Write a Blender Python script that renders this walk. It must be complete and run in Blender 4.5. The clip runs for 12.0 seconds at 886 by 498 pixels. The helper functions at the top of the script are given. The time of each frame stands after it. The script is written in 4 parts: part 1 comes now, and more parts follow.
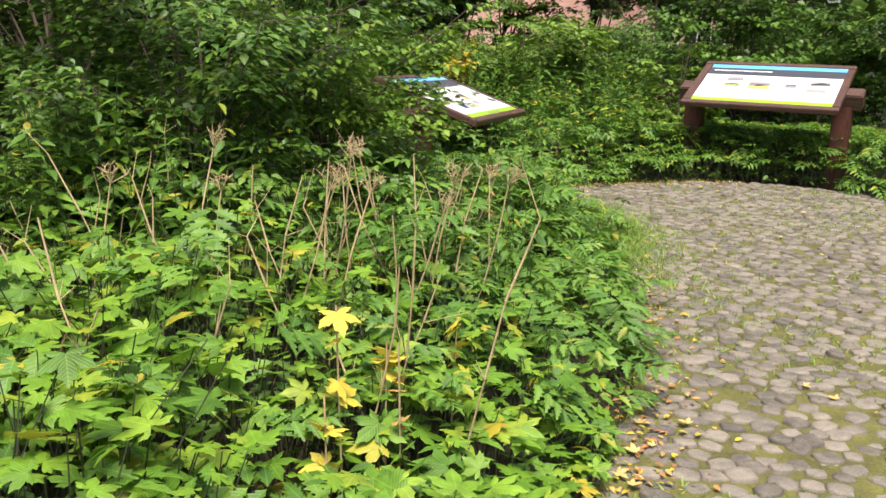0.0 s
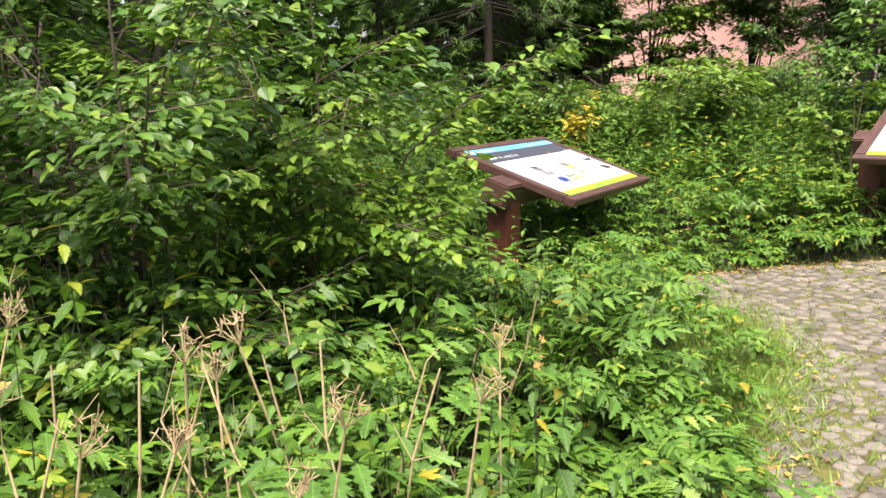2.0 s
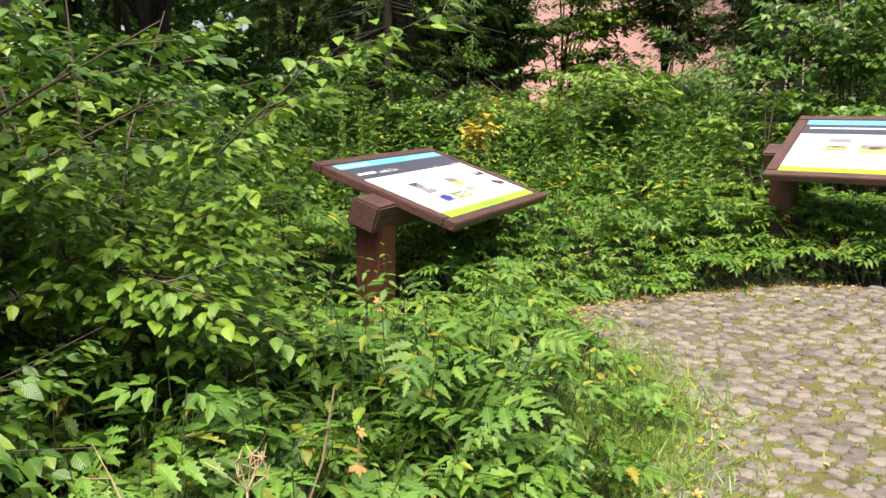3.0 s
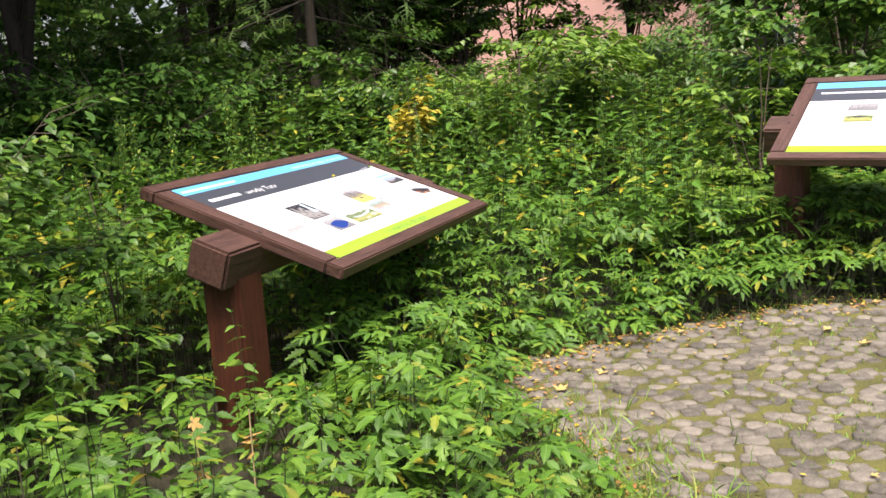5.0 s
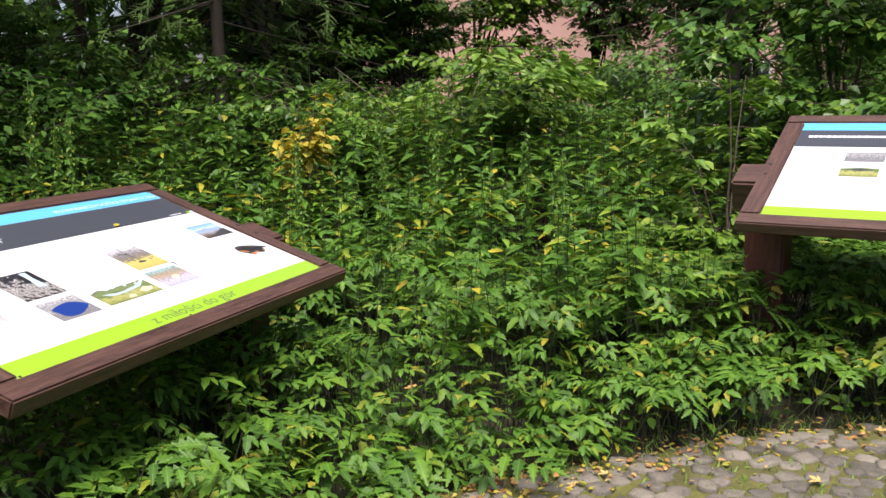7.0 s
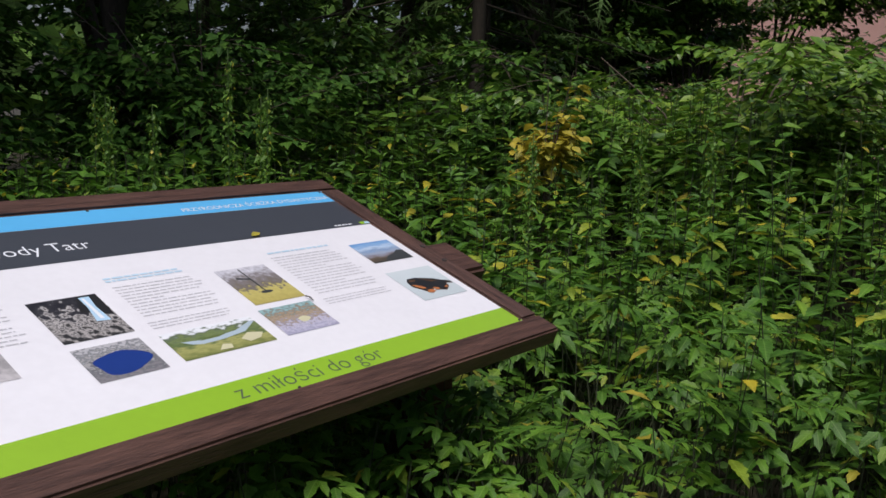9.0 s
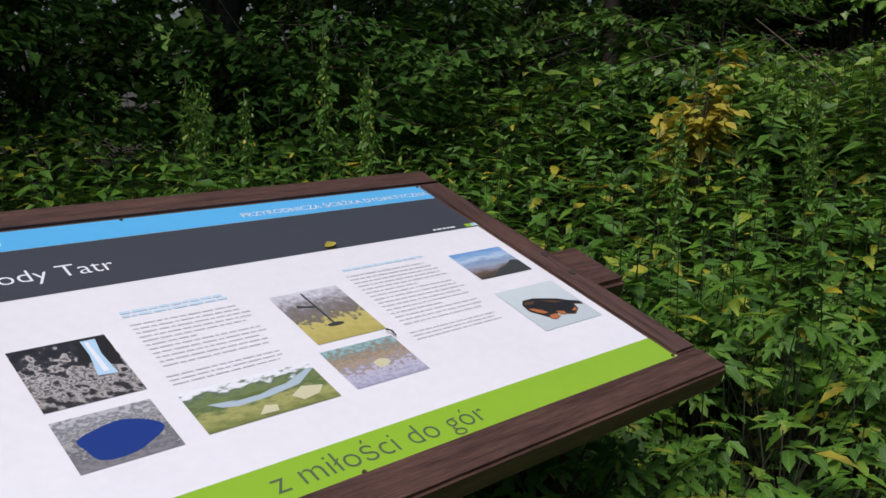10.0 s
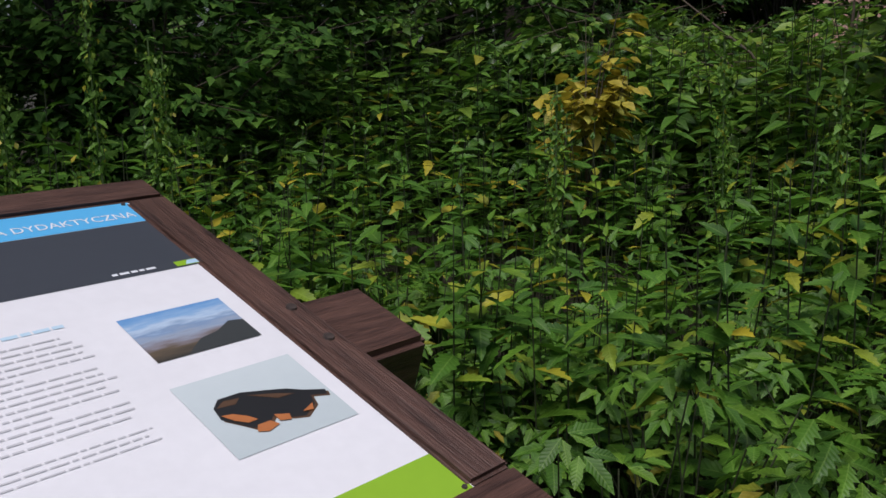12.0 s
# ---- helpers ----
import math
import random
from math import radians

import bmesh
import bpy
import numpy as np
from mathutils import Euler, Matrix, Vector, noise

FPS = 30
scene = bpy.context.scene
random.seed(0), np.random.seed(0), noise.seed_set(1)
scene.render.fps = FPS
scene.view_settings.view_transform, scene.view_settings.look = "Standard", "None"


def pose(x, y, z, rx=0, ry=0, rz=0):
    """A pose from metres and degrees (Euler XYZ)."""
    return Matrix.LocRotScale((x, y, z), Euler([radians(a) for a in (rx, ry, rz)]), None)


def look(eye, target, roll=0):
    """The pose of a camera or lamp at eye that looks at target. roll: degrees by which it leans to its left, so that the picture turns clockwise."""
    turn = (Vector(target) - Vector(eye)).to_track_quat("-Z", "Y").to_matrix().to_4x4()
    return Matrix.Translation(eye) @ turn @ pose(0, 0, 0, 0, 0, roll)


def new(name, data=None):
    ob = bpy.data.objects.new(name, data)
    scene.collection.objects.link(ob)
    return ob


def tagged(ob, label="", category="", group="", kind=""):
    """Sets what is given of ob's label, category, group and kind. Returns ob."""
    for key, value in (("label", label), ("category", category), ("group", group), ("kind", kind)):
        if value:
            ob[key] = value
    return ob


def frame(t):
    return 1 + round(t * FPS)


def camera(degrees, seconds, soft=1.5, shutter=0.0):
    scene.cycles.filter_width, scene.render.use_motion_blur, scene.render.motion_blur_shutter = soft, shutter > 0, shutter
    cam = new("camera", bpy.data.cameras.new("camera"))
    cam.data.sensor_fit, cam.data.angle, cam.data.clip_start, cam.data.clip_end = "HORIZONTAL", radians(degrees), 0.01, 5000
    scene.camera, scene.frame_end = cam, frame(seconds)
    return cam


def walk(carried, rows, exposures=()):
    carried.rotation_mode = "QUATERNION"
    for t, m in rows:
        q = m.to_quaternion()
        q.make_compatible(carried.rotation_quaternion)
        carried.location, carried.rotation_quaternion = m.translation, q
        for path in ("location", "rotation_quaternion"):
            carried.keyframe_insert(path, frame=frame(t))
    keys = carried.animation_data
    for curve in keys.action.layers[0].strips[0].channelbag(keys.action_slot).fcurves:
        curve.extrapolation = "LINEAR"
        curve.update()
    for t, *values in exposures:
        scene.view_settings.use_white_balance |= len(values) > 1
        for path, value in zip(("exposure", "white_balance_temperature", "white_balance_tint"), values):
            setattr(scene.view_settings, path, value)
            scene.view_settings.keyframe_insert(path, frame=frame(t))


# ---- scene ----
cam = camera(52.6, 12.0, 1.55)
PATH = [
    (0, (0.904, -0.296, 1.515), (0.747, 1.649, 1.075), 1.9),
    (0.5, (0.956, 0.21, 1.572), (0.615, 2.142, 1.183), 1.8),
    (1, (1.021, 0.671, 1.64), (0.639, 2.601, 1.284), 0.5),
    (1.5, (1.199, 1.168, 1.649), (0.767, 3.093, 1.323), 0.2),
    (2, (1.32, 1.641, 1.656), (0.798, 3.541, 1.312), -1.1),
    (2.5, (1.417, 2.16, 1.652), (0.97, 4.079, 1.31), 0.1),
    (3, (1.484, 2.679, 1.659), (1.127, 4.618, 1.323), -0.4),
    (3.2, (1.492, 2.901, 1.671), (1.153, 4.846, 1.353), -2.7),
    (4.8, (1.551, 4.441, 1.722), (1.237, 6.379, 1.345), -4.0),
    (5, (1.585, 4.655, 1.676), (1.276, 6.593, 1.288), -3.7),
    (5.5, (1.725, 5.095, 1.687), (1.446, 7.039, 1.311), -1.0),
    (6, (1.795, 5.562, 1.651), (1.542, 7.511, 1.28), -2.4),
    (6.5, (1.896, 6.002, 1.619), (1.675, 7.957, 1.259), -2.7),
    (6.7, (1.927, 6.183, 1.612), (1.703, 8.14, 1.261), -2.0),
    (8.3, (1.965, 7.342, 1.573), (1.55, 9.275, 1.269), 4.0),
    (8.5, (1.937, 7.461, 1.575), (1.399, 9.361, 1.255), 3.6),
    (9, (1.792, 7.723, 1.549), (0.985, 9.522, 1.21), 2.1),
    (9.5, (1.64, 8.042, 1.527), (0.777, 9.805, 1.144), 1.2),
    (10, (1.526, 8.352, 1.513), (0.464, 10.003, 1.128), -0.0),
    (10.5, (1.425, 8.589, 1.49), (0.294, 10.188, 1.083), 0.3),
    (11, (1.358, 8.847, 1.486), (0.304, 10.503, 1.101), 2.2),
    (11.5, (1.392, 9.128, 1.471), (0.447, 10.849, 1.095), 1.1),
    (12, (1.422, 9.377, 1.428), (0.468, 11.089, 1.028), -1.4),
]
walk(cam, [(t, look(eye, target, roll)) for t, eye, target, roll in PATH],
     [(0, 1.05, 6700, 17), (1.2, 1.05, 6700, 18), (2, 1.45, 6700, 20), (3.2, 1.25, 6700, 20), (5, 1.15, 6600, 20), (6.7, .83, 6400, 19), (8.3, .62, 6200, 18), (8.6, .42, 6150, 18), (9, -.3, 6050, 18), (9.5, -.35, 6000, 18), (12, -.45, 5950, 18)])

# ---- light: an overcast sky over a clearing in the woods ----
world = bpy.data.worlds.new("sky")
scene.world = world
world.use_nodes = True
sky = world.node_tree.nodes.new("ShaderNodeTexSky")
sky.sky_type, sky.sun_disc = "NISHITA", False
sky.sun_elevation, sky.sun_rotation = radians(70), radians(197)
sky.air_density, sky.dust_density = 1.0, 4.0
world.node_tree.links.new(sky.outputs[0], world.node_tree.nodes["Background"].inputs[0])
world.node_tree.nodes["Background"].inputs[1].default_value = 0.12
sun = new("sun", bpy.data.lights.new("sun", "SUN"))
sun.data.energy, sun.data.angle, sun.data.color = 3.2, radians(30), (1.0, 0.95, 0.84)
sun.matrix_world = look((1.6, 2.6, 15.5), (0, 8, 0))


# ---- materials ----
def material(name):
    m = bpy.data.materials.new(name)
    m.use_nodes = True
    return m, m.node_tree.nodes, m.node_tree.links, m.node_tree.nodes["Principled BSDF"]


def ramp(nodes, stops):
    r = nodes.new("ShaderNodeValToRGB")
    while len(r.color_ramp.elements) < len(stops):
        r.color_ramp.elements.new(0.5)
    for e, (at, c) in zip(r.color_ramp.elements, stops):
        e.position, e.color = at, (*c, 1)
    return r


def veins(nodes, links):
    """Midrib and side veins from the leaf's own coordinates: a mask of the lines, and the relief between them."""
    def math_node(kind, a, b=None):
        n = nodes.new("ShaderNodeMath")
        n.operation = kind
        for slot, value in ((0, a), (1, b)):
            if value is None:
                continue
            if isinstance(value, (int, float)):
                n.inputs[slot].default_value = value
            else:
                links.new(value, n.inputs[slot])
        return n.outputs[0]

    own = nodes.new("ShaderNodeAttribute")
    own.attribute_name = "leaf"
    axes = nodes.new("ShaderNodeSeparateXYZ")
    links.new(own.outputs["Vector"], axes.inputs[0])
    off = math_node("ABSOLUTE", axes.outputs[1])
    wave = math_node("PINGPONG", math_node("MULTIPLY", math_node("SUBTRACT", axes.outputs[0], math_node("MULTIPLY", off, 0.9)), 9.0), 0.5)
    side = math_node("LESS_THAN", wave, 0.05)
    rib = math_node("LESS_THAN", off, 0.014)
    return math_node("MAXIMUM", rib, math_node("MULTIPLY", side, 0.6)), wave


def leaf_material(name, stops, rough=0.5, through_light=0.25, gloss=0.4):
    """A leaf: its own tint from leaf to leaf, soft blotches, gloss, and light that shines through."""
    m, nodes, links, bsdf = material(name)
    geo = nodes.new("ShaderNodeNewGeometry")
    r = ramp(nodes, stops)
    links.new(geo.outputs["Random Per Island"], r.inputs[0])
    tex = nodes.new("ShaderNodeTexNoise")
    tex.inputs["Scale"].default_value = 22
    coord = nodes.new("ShaderNodeTexCoord")
    links.new(coord.outputs["Object"], tex.inputs["Vector"])
    mix = nodes.new("ShaderNodeMix")
    mix.data_type, mix.blend_type = "RGBA", "OVERLAY"
    mix.inputs[0].default_value = 0.55
    links.new(r.outputs[0], mix.inputs[6])
    links.new(tex.outputs[0], mix.inputs[7])
    vein, relief = veins(nodes, links)
    pale = nodes.new("ShaderNodeMix")
    pale.data_type, pale.blend_type = "RGBA", "SCREEN"
    links.new(vein, pale.inputs[0])
    links.new(mix.outputs[2], pale.inputs[6])
    pale.inputs[7].default_value = (.06, .09, .02, 1)
    mix = pale
    bump = nodes.new("ShaderNodeBump")
    bump.inputs["Strength"].default_value, bump.inputs["Distance"].default_value = 0.35, 0.004
    links.new(relief, bump.inputs["Height"])
    links.new(bump.outputs[0], bsdf.inputs["Normal"])
    links.new(mix.outputs[2], bsdf.inputs["Base Color"])
    bsdf.inputs["Roughness"].default_value = rough
    bsdf.inputs["Specular IOR Level"].default_value = gloss
    back = nodes.new("ShaderNodeBsdfTranslucent")
    links.new(mix.outputs[2], back.inputs[0])
    blend = nodes.new("ShaderNodeMixShader")
    blend.inputs[0].default_value = through_light
    links.new(bsdf.outputs[0], blend.inputs[1])
    links.new(back.outputs[0], blend.inputs[2])
    links.new(blend.outputs[0], nodes["Material Output"].inputs[0])
    return m


def rough_material(name, dark, light, scale=8.0, rough=0.85, bump=0.3, stretch=(1, 1, 1), grain=60.0, per_piece=0.0):
    """A matt surface with large blotches and fine grain; per_piece: how much the tint differs from piece to piece."""
    m, nodes, links, bsdf = material(name)
    coord = nodes.new("ShaderNodeTexCoord")
    mapping = nodes.new("ShaderNodeMapping")
    mapping.inputs["Scale"].default_value = stretch
    links.new(coord.outputs["Object"], mapping.inputs[0])
    big, fine = nodes.new("ShaderNodeTexNoise"), nodes.new("ShaderNodeTexNoise")
    big.inputs["Scale"].default_value, fine.inputs["Scale"].default_value = scale, grain
    big.inputs["Detail"].default_value = fine.inputs["Detail"].default_value = 4
    for tex in (big, fine):
        links.new(mapping.outputs[0], tex.inputs["Vector"])
    mean = nodes.new("ShaderNodeMath")
    mean.operation = "MULTIPLY_ADD"
    mean.inputs[1].default_value = 0.45
    links.new(fine.outputs[0], mean.inputs[0])
    half = nodes.new("ShaderNodeMath")
    half.operation, half.inputs[1].default_value = "MULTIPLY", 0.55
    links.new(big.outputs[0], half.inputs[0])
    links.new(half.outputs[0], mean.inputs[2])
    factor = mean.outputs[0]
    if per_piece:
        info = nodes.new("ShaderNodeObjectInfo")
        geo = nodes.new("ShaderNodeNewGeometry")
        both = nodes.new("ShaderNodeMath")
        both.operation = "ADD"
        links.new(info.outputs["Random"], both.inputs[0])
        links.new(geo.outputs["Random Per Island"], both.inputs[1])
        frac = nodes.new("ShaderNodeMath")
        frac.operation = "FRACT"
        links.new(both.outputs[0], frac.inputs[0])
        shift = nodes.new("ShaderNodeMath")
        shift.operation, shift.inputs[1].default_value = "MULTIPLY_ADD", per_piece
        links.new(frac.outputs[0], shift.inputs[0])
        links.new(factor, shift.inputs[2])
        minus = nodes.new("ShaderNodeMath")
        minus.operation, minus.inputs[1].default_value = "SUBTRACT", per_piece / 2
        links.new(shift.outputs[0], minus.inputs[0])
        factor = minus.outputs[0]
    r = ramp(nodes, [(0.3, dark), (0.72, light)])
    links.new(factor, r.inputs[0])
    links.new(r.outputs[0], bsdf.inputs["Base Color"])
    bsdf.inputs["Roughness"].default_value = rough
    b = nodes.new("ShaderNodeBump")
    b.inputs["Strength"].default_value, b.inputs["Distance"].default_value = bump, 0.01
    links.new(mean.outputs[0], b.inputs["Height"])
    links.new(b.outputs[0], bsdf.inputs["Normal"])
    return m


def print_material(name, colour, rough=0.35):
    """Printed, faintly dusty plastic sheet."""
    return rough_material(name, [c * 0.93 for c in colour], colour, 5.0, rough, 0.02, (1, 1, 1), 40)


G = lambda r, g, b: (r, g, b)
HERB = leaf_material("herb_leaf", [(0, G(0.0664, 0.162, 0.0123)), (.4, G(0.111, 0.242, 0.0172)), (.8, G(0.17, 0.309, 0.0246)), (.95, G(0.251, 0.336, 0.0295)), (1, G(0.383, 0.309, 0.0295))])
FERN = leaf_material("ferny_leaf", [(0, G(.052, .138, .018)), (.5, G(.088, .205, .026)), (.93, G(.135, .262, .034)), (1, G(.25, .28, .04))])
ELDER = leaf_material("elder_leaf", [(0, G(0.04406, 0.1188, 0.01177)), (.5, G(0.07711, 0.189, 0.01469)), (.9, G(0.1177, 0.2376, 0.0189)), (.97, G(0.2344, 0.2657, 0.02095)), (1, G(0.338, 0.2786, 0.02516))])
NETTLE = leaf_material("nettle_leaf", [(0, G(0.0414, 0.1207, 0.01037)), (.5, G(0.07049, 0.1828, 0.01322)), (.84, G(0.1076, 0.2346, 0.01656)), (.93, G(0.23, 0.3105, 0.0207)), (1, G(0.483, 0.391, 0.023))])
SHRUB = leaf_material("shrub_leaf", [(0, G(0.0343, 0.096, 0.0125)), (.5, G(0.0617, 0.151, 0.0168)), (.88, G(0.103, 0.206, 0.0209)), (1, G(0.165, 0.254, 0.0251))], 0.38, 0.22, 0.55)
BRIGHT = leaf_material("bright_shrub_leaf", [(0, G(0.070, 0.158, 0.0145)), (.5, G(0.115, 0.232, 0.020)), (1, G(0.19, 0.295, 0.030))], 0.4)
YELLOW = leaf_material("yellow_leaf", [(0, G(0.36, 0.306, 0.027)), (.6, G(0.522, 0.414, 0.036)), (1, G(0.315, 0.324, 0.045))])
# leaves of the wood: canopy shade is put into this darker, duller green
TREE = leaf_material("shaded_tree_leaf", [(0, G(0.02625, 0.07875, 0.01134)), (.6, G(0.04725, 0.126, 0.01575)), (1, G(0.08925, 0.189, 0.02205))], 0.6, 0.15, 0.15)
NEEDLE = leaf_material("needle", [(0, G(0.02304, 0.0576, 0.01792)), (.7, G(0.0448, 0.096, 0.0256)), (1, G(0.0768, 0.1152, 0.0384))], 0.6, 0.1, 0.15)
GRASS = leaf_material("grass_blade", [(0, G(0.09, 0.198, 0.0225)), (.7, G(0.162, 0.297, 0.0375)), (1, G(0.324, 0.297, 0.075))])
DRY = leaf_material("dry_leaf", [(0, G(.20, .09, .035)), (.5, G(.38, .17, .05)), (1, G(.48, .33, .12))], 0.7, 0.1)
STEM = rough_material("green_stem", G(.06, .12, .03), G(.14, .20, .06), 12, 0.7)
DARKSTEM = rough_material("dark_stem", G(.025, .03, .012), G(.06, .075, .03), 12, 0.7)
STRAW = rough_material("dry_stem", G(.30, .21, .10), G(.62, .49, .28), 12, 0.8)
BARK = rough_material("bark", G(.02, .016, .012), G(.085, .065, .045), 9, 0.95, 0.9, (1, 1, 0.25))
TWIG = rough_material("twig", G(.05, .035, .025), G(.14, .11, .075), 14, 0.9)
SOIL = rough_material("soil", G(.018, .015, .009), G(.055, .05, .024), 5, 0.95, 0.8)
MOSS = rough_material("mossy_joint", G(0.030, 0.028, 0.010), G(0.15, 0.15, 0.03), 5, 0.95, 0.8, (1, 1, 1), 90)
STONE = rough_material("granite_sett", G(0.0713, 0.0646, 0.0503), G(0.218, 0.194, 0.152), 14, 0.75, 0.6, (1, 1, 1), 110, 0.3)
WOOD = rough_material("brown_stained_wood", G(.018, .0085, .006), G(.15, .076, .054), 3, 0.45, 0.7, (1.2, 16, 16), 16)
POST = rough_material("red_brown_stained_wood", G(.026, .0065, .003), G(.12, .032, .014), 5, 0.6, 0.3, (12, 12, 1.2), 22)
STEEL = rough_material("rusty_screw", G(.03, .022, .018), G(.08, .06, .05), 40, 0.5)
WHITE = print_material("white_print", G(.80, .80, .82))
BLUE = print_material("blue_print", G(.11, .46, .80))
GREY = print_material("grey_print", G(.055, .062, .075))
LIME = print_material("lime_print", G(.27, .48, .02))
PALE = print_material("pale_print", G(.80, .83, .86))
INK = print_material("ink_grey", G(.55, .55, .57))
INKBLUE = print_material("ink_blue", G(.52, .70, .82))
INKDARK = print_material("ink_dark", G(.09, .12, .07))
PLASTER = rough_material("pink_plaster", G(0.74, 0.42, 0.35), G(0.90, 0.58, 0.50), 1.5, 0.9)
ROOF = rough_material("roof_sheet", G(.16, .06, .045), G(.24, .10, .075), 3, 0.7)
GLASS = print_material("dark_window", G(.03, .035, .04), 0.1)
FRAMEWHITE = print_material("white_window_paint", G(.75, .75, .73))


# ---- mesh tools ----
def mesh_object(name, verts, faces, mats, index=None, parent=None, label="", smooth=False, leaf=None):
    """faces: (n, k) array of one polygon size, or a list of such arrays."""
    me = bpy.data.meshes.new(name)
    groups = faces if isinstance(faces, list) else [faces]
    groups = [np.asarray(g, dtype=np.int32) for g in groups if len(g)]
    loops = np.concatenate([g.ravel() for g in groups])
    sizes = np.concatenate([np.full(len(g), g.shape[1]) for g in groups])
    starts = np.concatenate([[0], np.cumsum(sizes)[:-1]])
    me.vertices.add(len(verts))
    me.vertices.foreach_set("co", np.asarray(verts, dtype=np.float32).ravel())
    me.loops.add(len(loops))
    me.loops.foreach_set("vertex_index", loops.astype(np.int32))
    me.polygons.add(len(sizes))
    me.polygons.foreach_set("loop_start", starts.astype(np.int32))
    for m in mats if isinstance(mats, (list, tuple)) else [mats]:
        me.materials.append(m)
    if index is not None:
        me.polygons.foreach_set("material_index", np.asarray(index, dtype=np.int32))
    if smooth:
        me.polygons.foreach_set("use_smooth", np.ones(len(sizes), dtype=bool))
    if leaf is not None:
        own = np.zeros((len(verts), 3), dtype=np.float32)
        tile = leaf_coords(leaf[0])
        own[:leaf[1]] = np.tile(tile, (leaf[1] // len(tile), 1))
        me.attributes.new("leaf", "FLOAT_VECTOR", "POINT").data.foreach_set("vector", own.ravel())
    me.update(calc_edges=True)
    me.validate()
    ob = new(name, me)
    if parent:
        ob.parent = parent
    if label:
        tagged(ob, label)
    return ob


def part(name, bm, mat, parent, label=""):
    me = bpy.data.meshes.new(name)
    bm.to_mesh(me)
    bm.free()
    me.materials.append(mat)
    ob = new(name, me)
    ob.parent = parent
    if label:
        tagged(ob, label)
    return ob


def box_bm(x0, x1, y0, y1, z0, z1, bevel=0.006, turn=None):
    bm = bmesh.new()
    bmesh.ops.create_cube(bm, size=1, matrix=Matrix.Translation(((x0 + x1) / 2, (y0 + y1) / 2, (z0 + z1) / 2)) @ Matrix.Diagonal((x1 - x0, y1 - y0, z1 - z0, 1)))
    if bevel:
        bmesh.ops.bevel(bm, geom=bm.edges[:], offset=bevel, segments=2, affect="EDGES")
    if turn:
        bm.transform(turn)
    return bm


def unit(v):
    return v / np.maximum(np.linalg.norm(v, axis=-1, keepdims=True), 1e-9)


def place(template, at, along, up, size):
    """Copies of a template (verts, tris): its x along `along`, its z near `up`. Returns verts and tris."""
    tv, tf = template
    x = unit(np.asarray(along, float))
    z = unit(up - (up * x).sum(-1, keepdims=True) * x)
    y = np.cross(z, x)
    s = np.asarray(size, float).reshape(-1, 1, 1)
    v = at[:, None, :] + s * (tv[None, :, 0:1] * x[:, None, :] + tv[None, :, 1:2] * y[:, None, :] + tv[None, :, 2:3] * z[:, None, :])
    n = len(tv)
    f = tf[None, :, :] + (np.arange(len(at)) * n)[:, None, None]
    return v.reshape(-1, 3), f.reshape(-1, tf.shape[1])


def tubes(p0, p1, r0, r1, sides=4):
    """Tapered rods from p0 to p1."""
    d = unit(p1 - p0)
    ref = np.where(np.abs(d[:, 2:3]) > 0.9, np.array([[1.0, 0, 0]]), np.array([[0, 0, 1.0]]))
    a = unit(np.cross(d, ref))
    b = np.cross(d, a)
    r0, r1 = np.broadcast_to(r0, len(p0)), np.broadcast_to(r1, len(p0))
    rings = []
    for p, r in ((p0, r0), (p1, r1)):
        for k in range(sides):
            t = 2 * math.pi * k / sides
            rings.append(p + r[:, None] * (a * math.cos(t) + b * math.sin(t)))
    v = np.stack(rings, axis=1).reshape(-1, 3)
    q = np.array([[k, (k + 1) % sides, sides + (k + 1) % sides, sides + k] for k in range(sides)])
    f = q[None] + (np.arange(len(p0)) * 2 * sides)[:, None, None]
    return v, f.reshape(-1, 4)


def joined(pieces):
    """Several (verts, faces, slot) in one: verts, list of face arrays, material index."""
    vs, fs, idx, n = [], [], [], 0
    for v, f, slot in pieces:
        vs.append(v), fs.append(np.asarray(f) + n)
        idx.append(np.full(len(f), slot))
        n += len(v)
    return np.concatenate(vs), fs, np.concatenate(idx)


def leaf_template(stations, fold=0.12, droop=0.2, teeth=0.0):
    """A leaf from its half widths along the midrib; teeth: depth of a saw edge."""
    mid = [(t, 0, -droop * t * t) for t, w in stations]
    v, f = list(mid), []
    n = len(mid)
    for side in (1, -1):
        ids = []
        for i, (t, w) in enumerate(stations):
            if w == 0:
                ids.append(i)
            else:
                ids.append(len(v))
                v.append((t + teeth * 0.5, side * w, fold * w * 2 - droop * t * t))
        for i in range(n - 1):
            a, b, c, d = i, i + 1, ids[i + 1], ids[i]
            if teeth and stations[i + 1][1] > 0:
                k = len(v)
                t = (stations[i][0] + stations[i + 1][0]) / 2
                w = (stations[i][1] + stations[i + 1][1]) / 2 * (1 - teeth * 3)
                v.append((t, side * w, fold * w * 2 - droop * t * t))
                for tri in ((a, b, k), (b, c, k), (a, k, d)):
                    if len(set(tri)) == 3:
                        f.append(tri if side == -1 else tri[::-1])
                continue
            for tri in ((a, b, c), (a, c, d)):
                if len(set(tri)) == 3:
                    f.append(tri if side == -1 else tri[::-1])
    return np.array(v, float), np.array([t[::-1] for t in f])


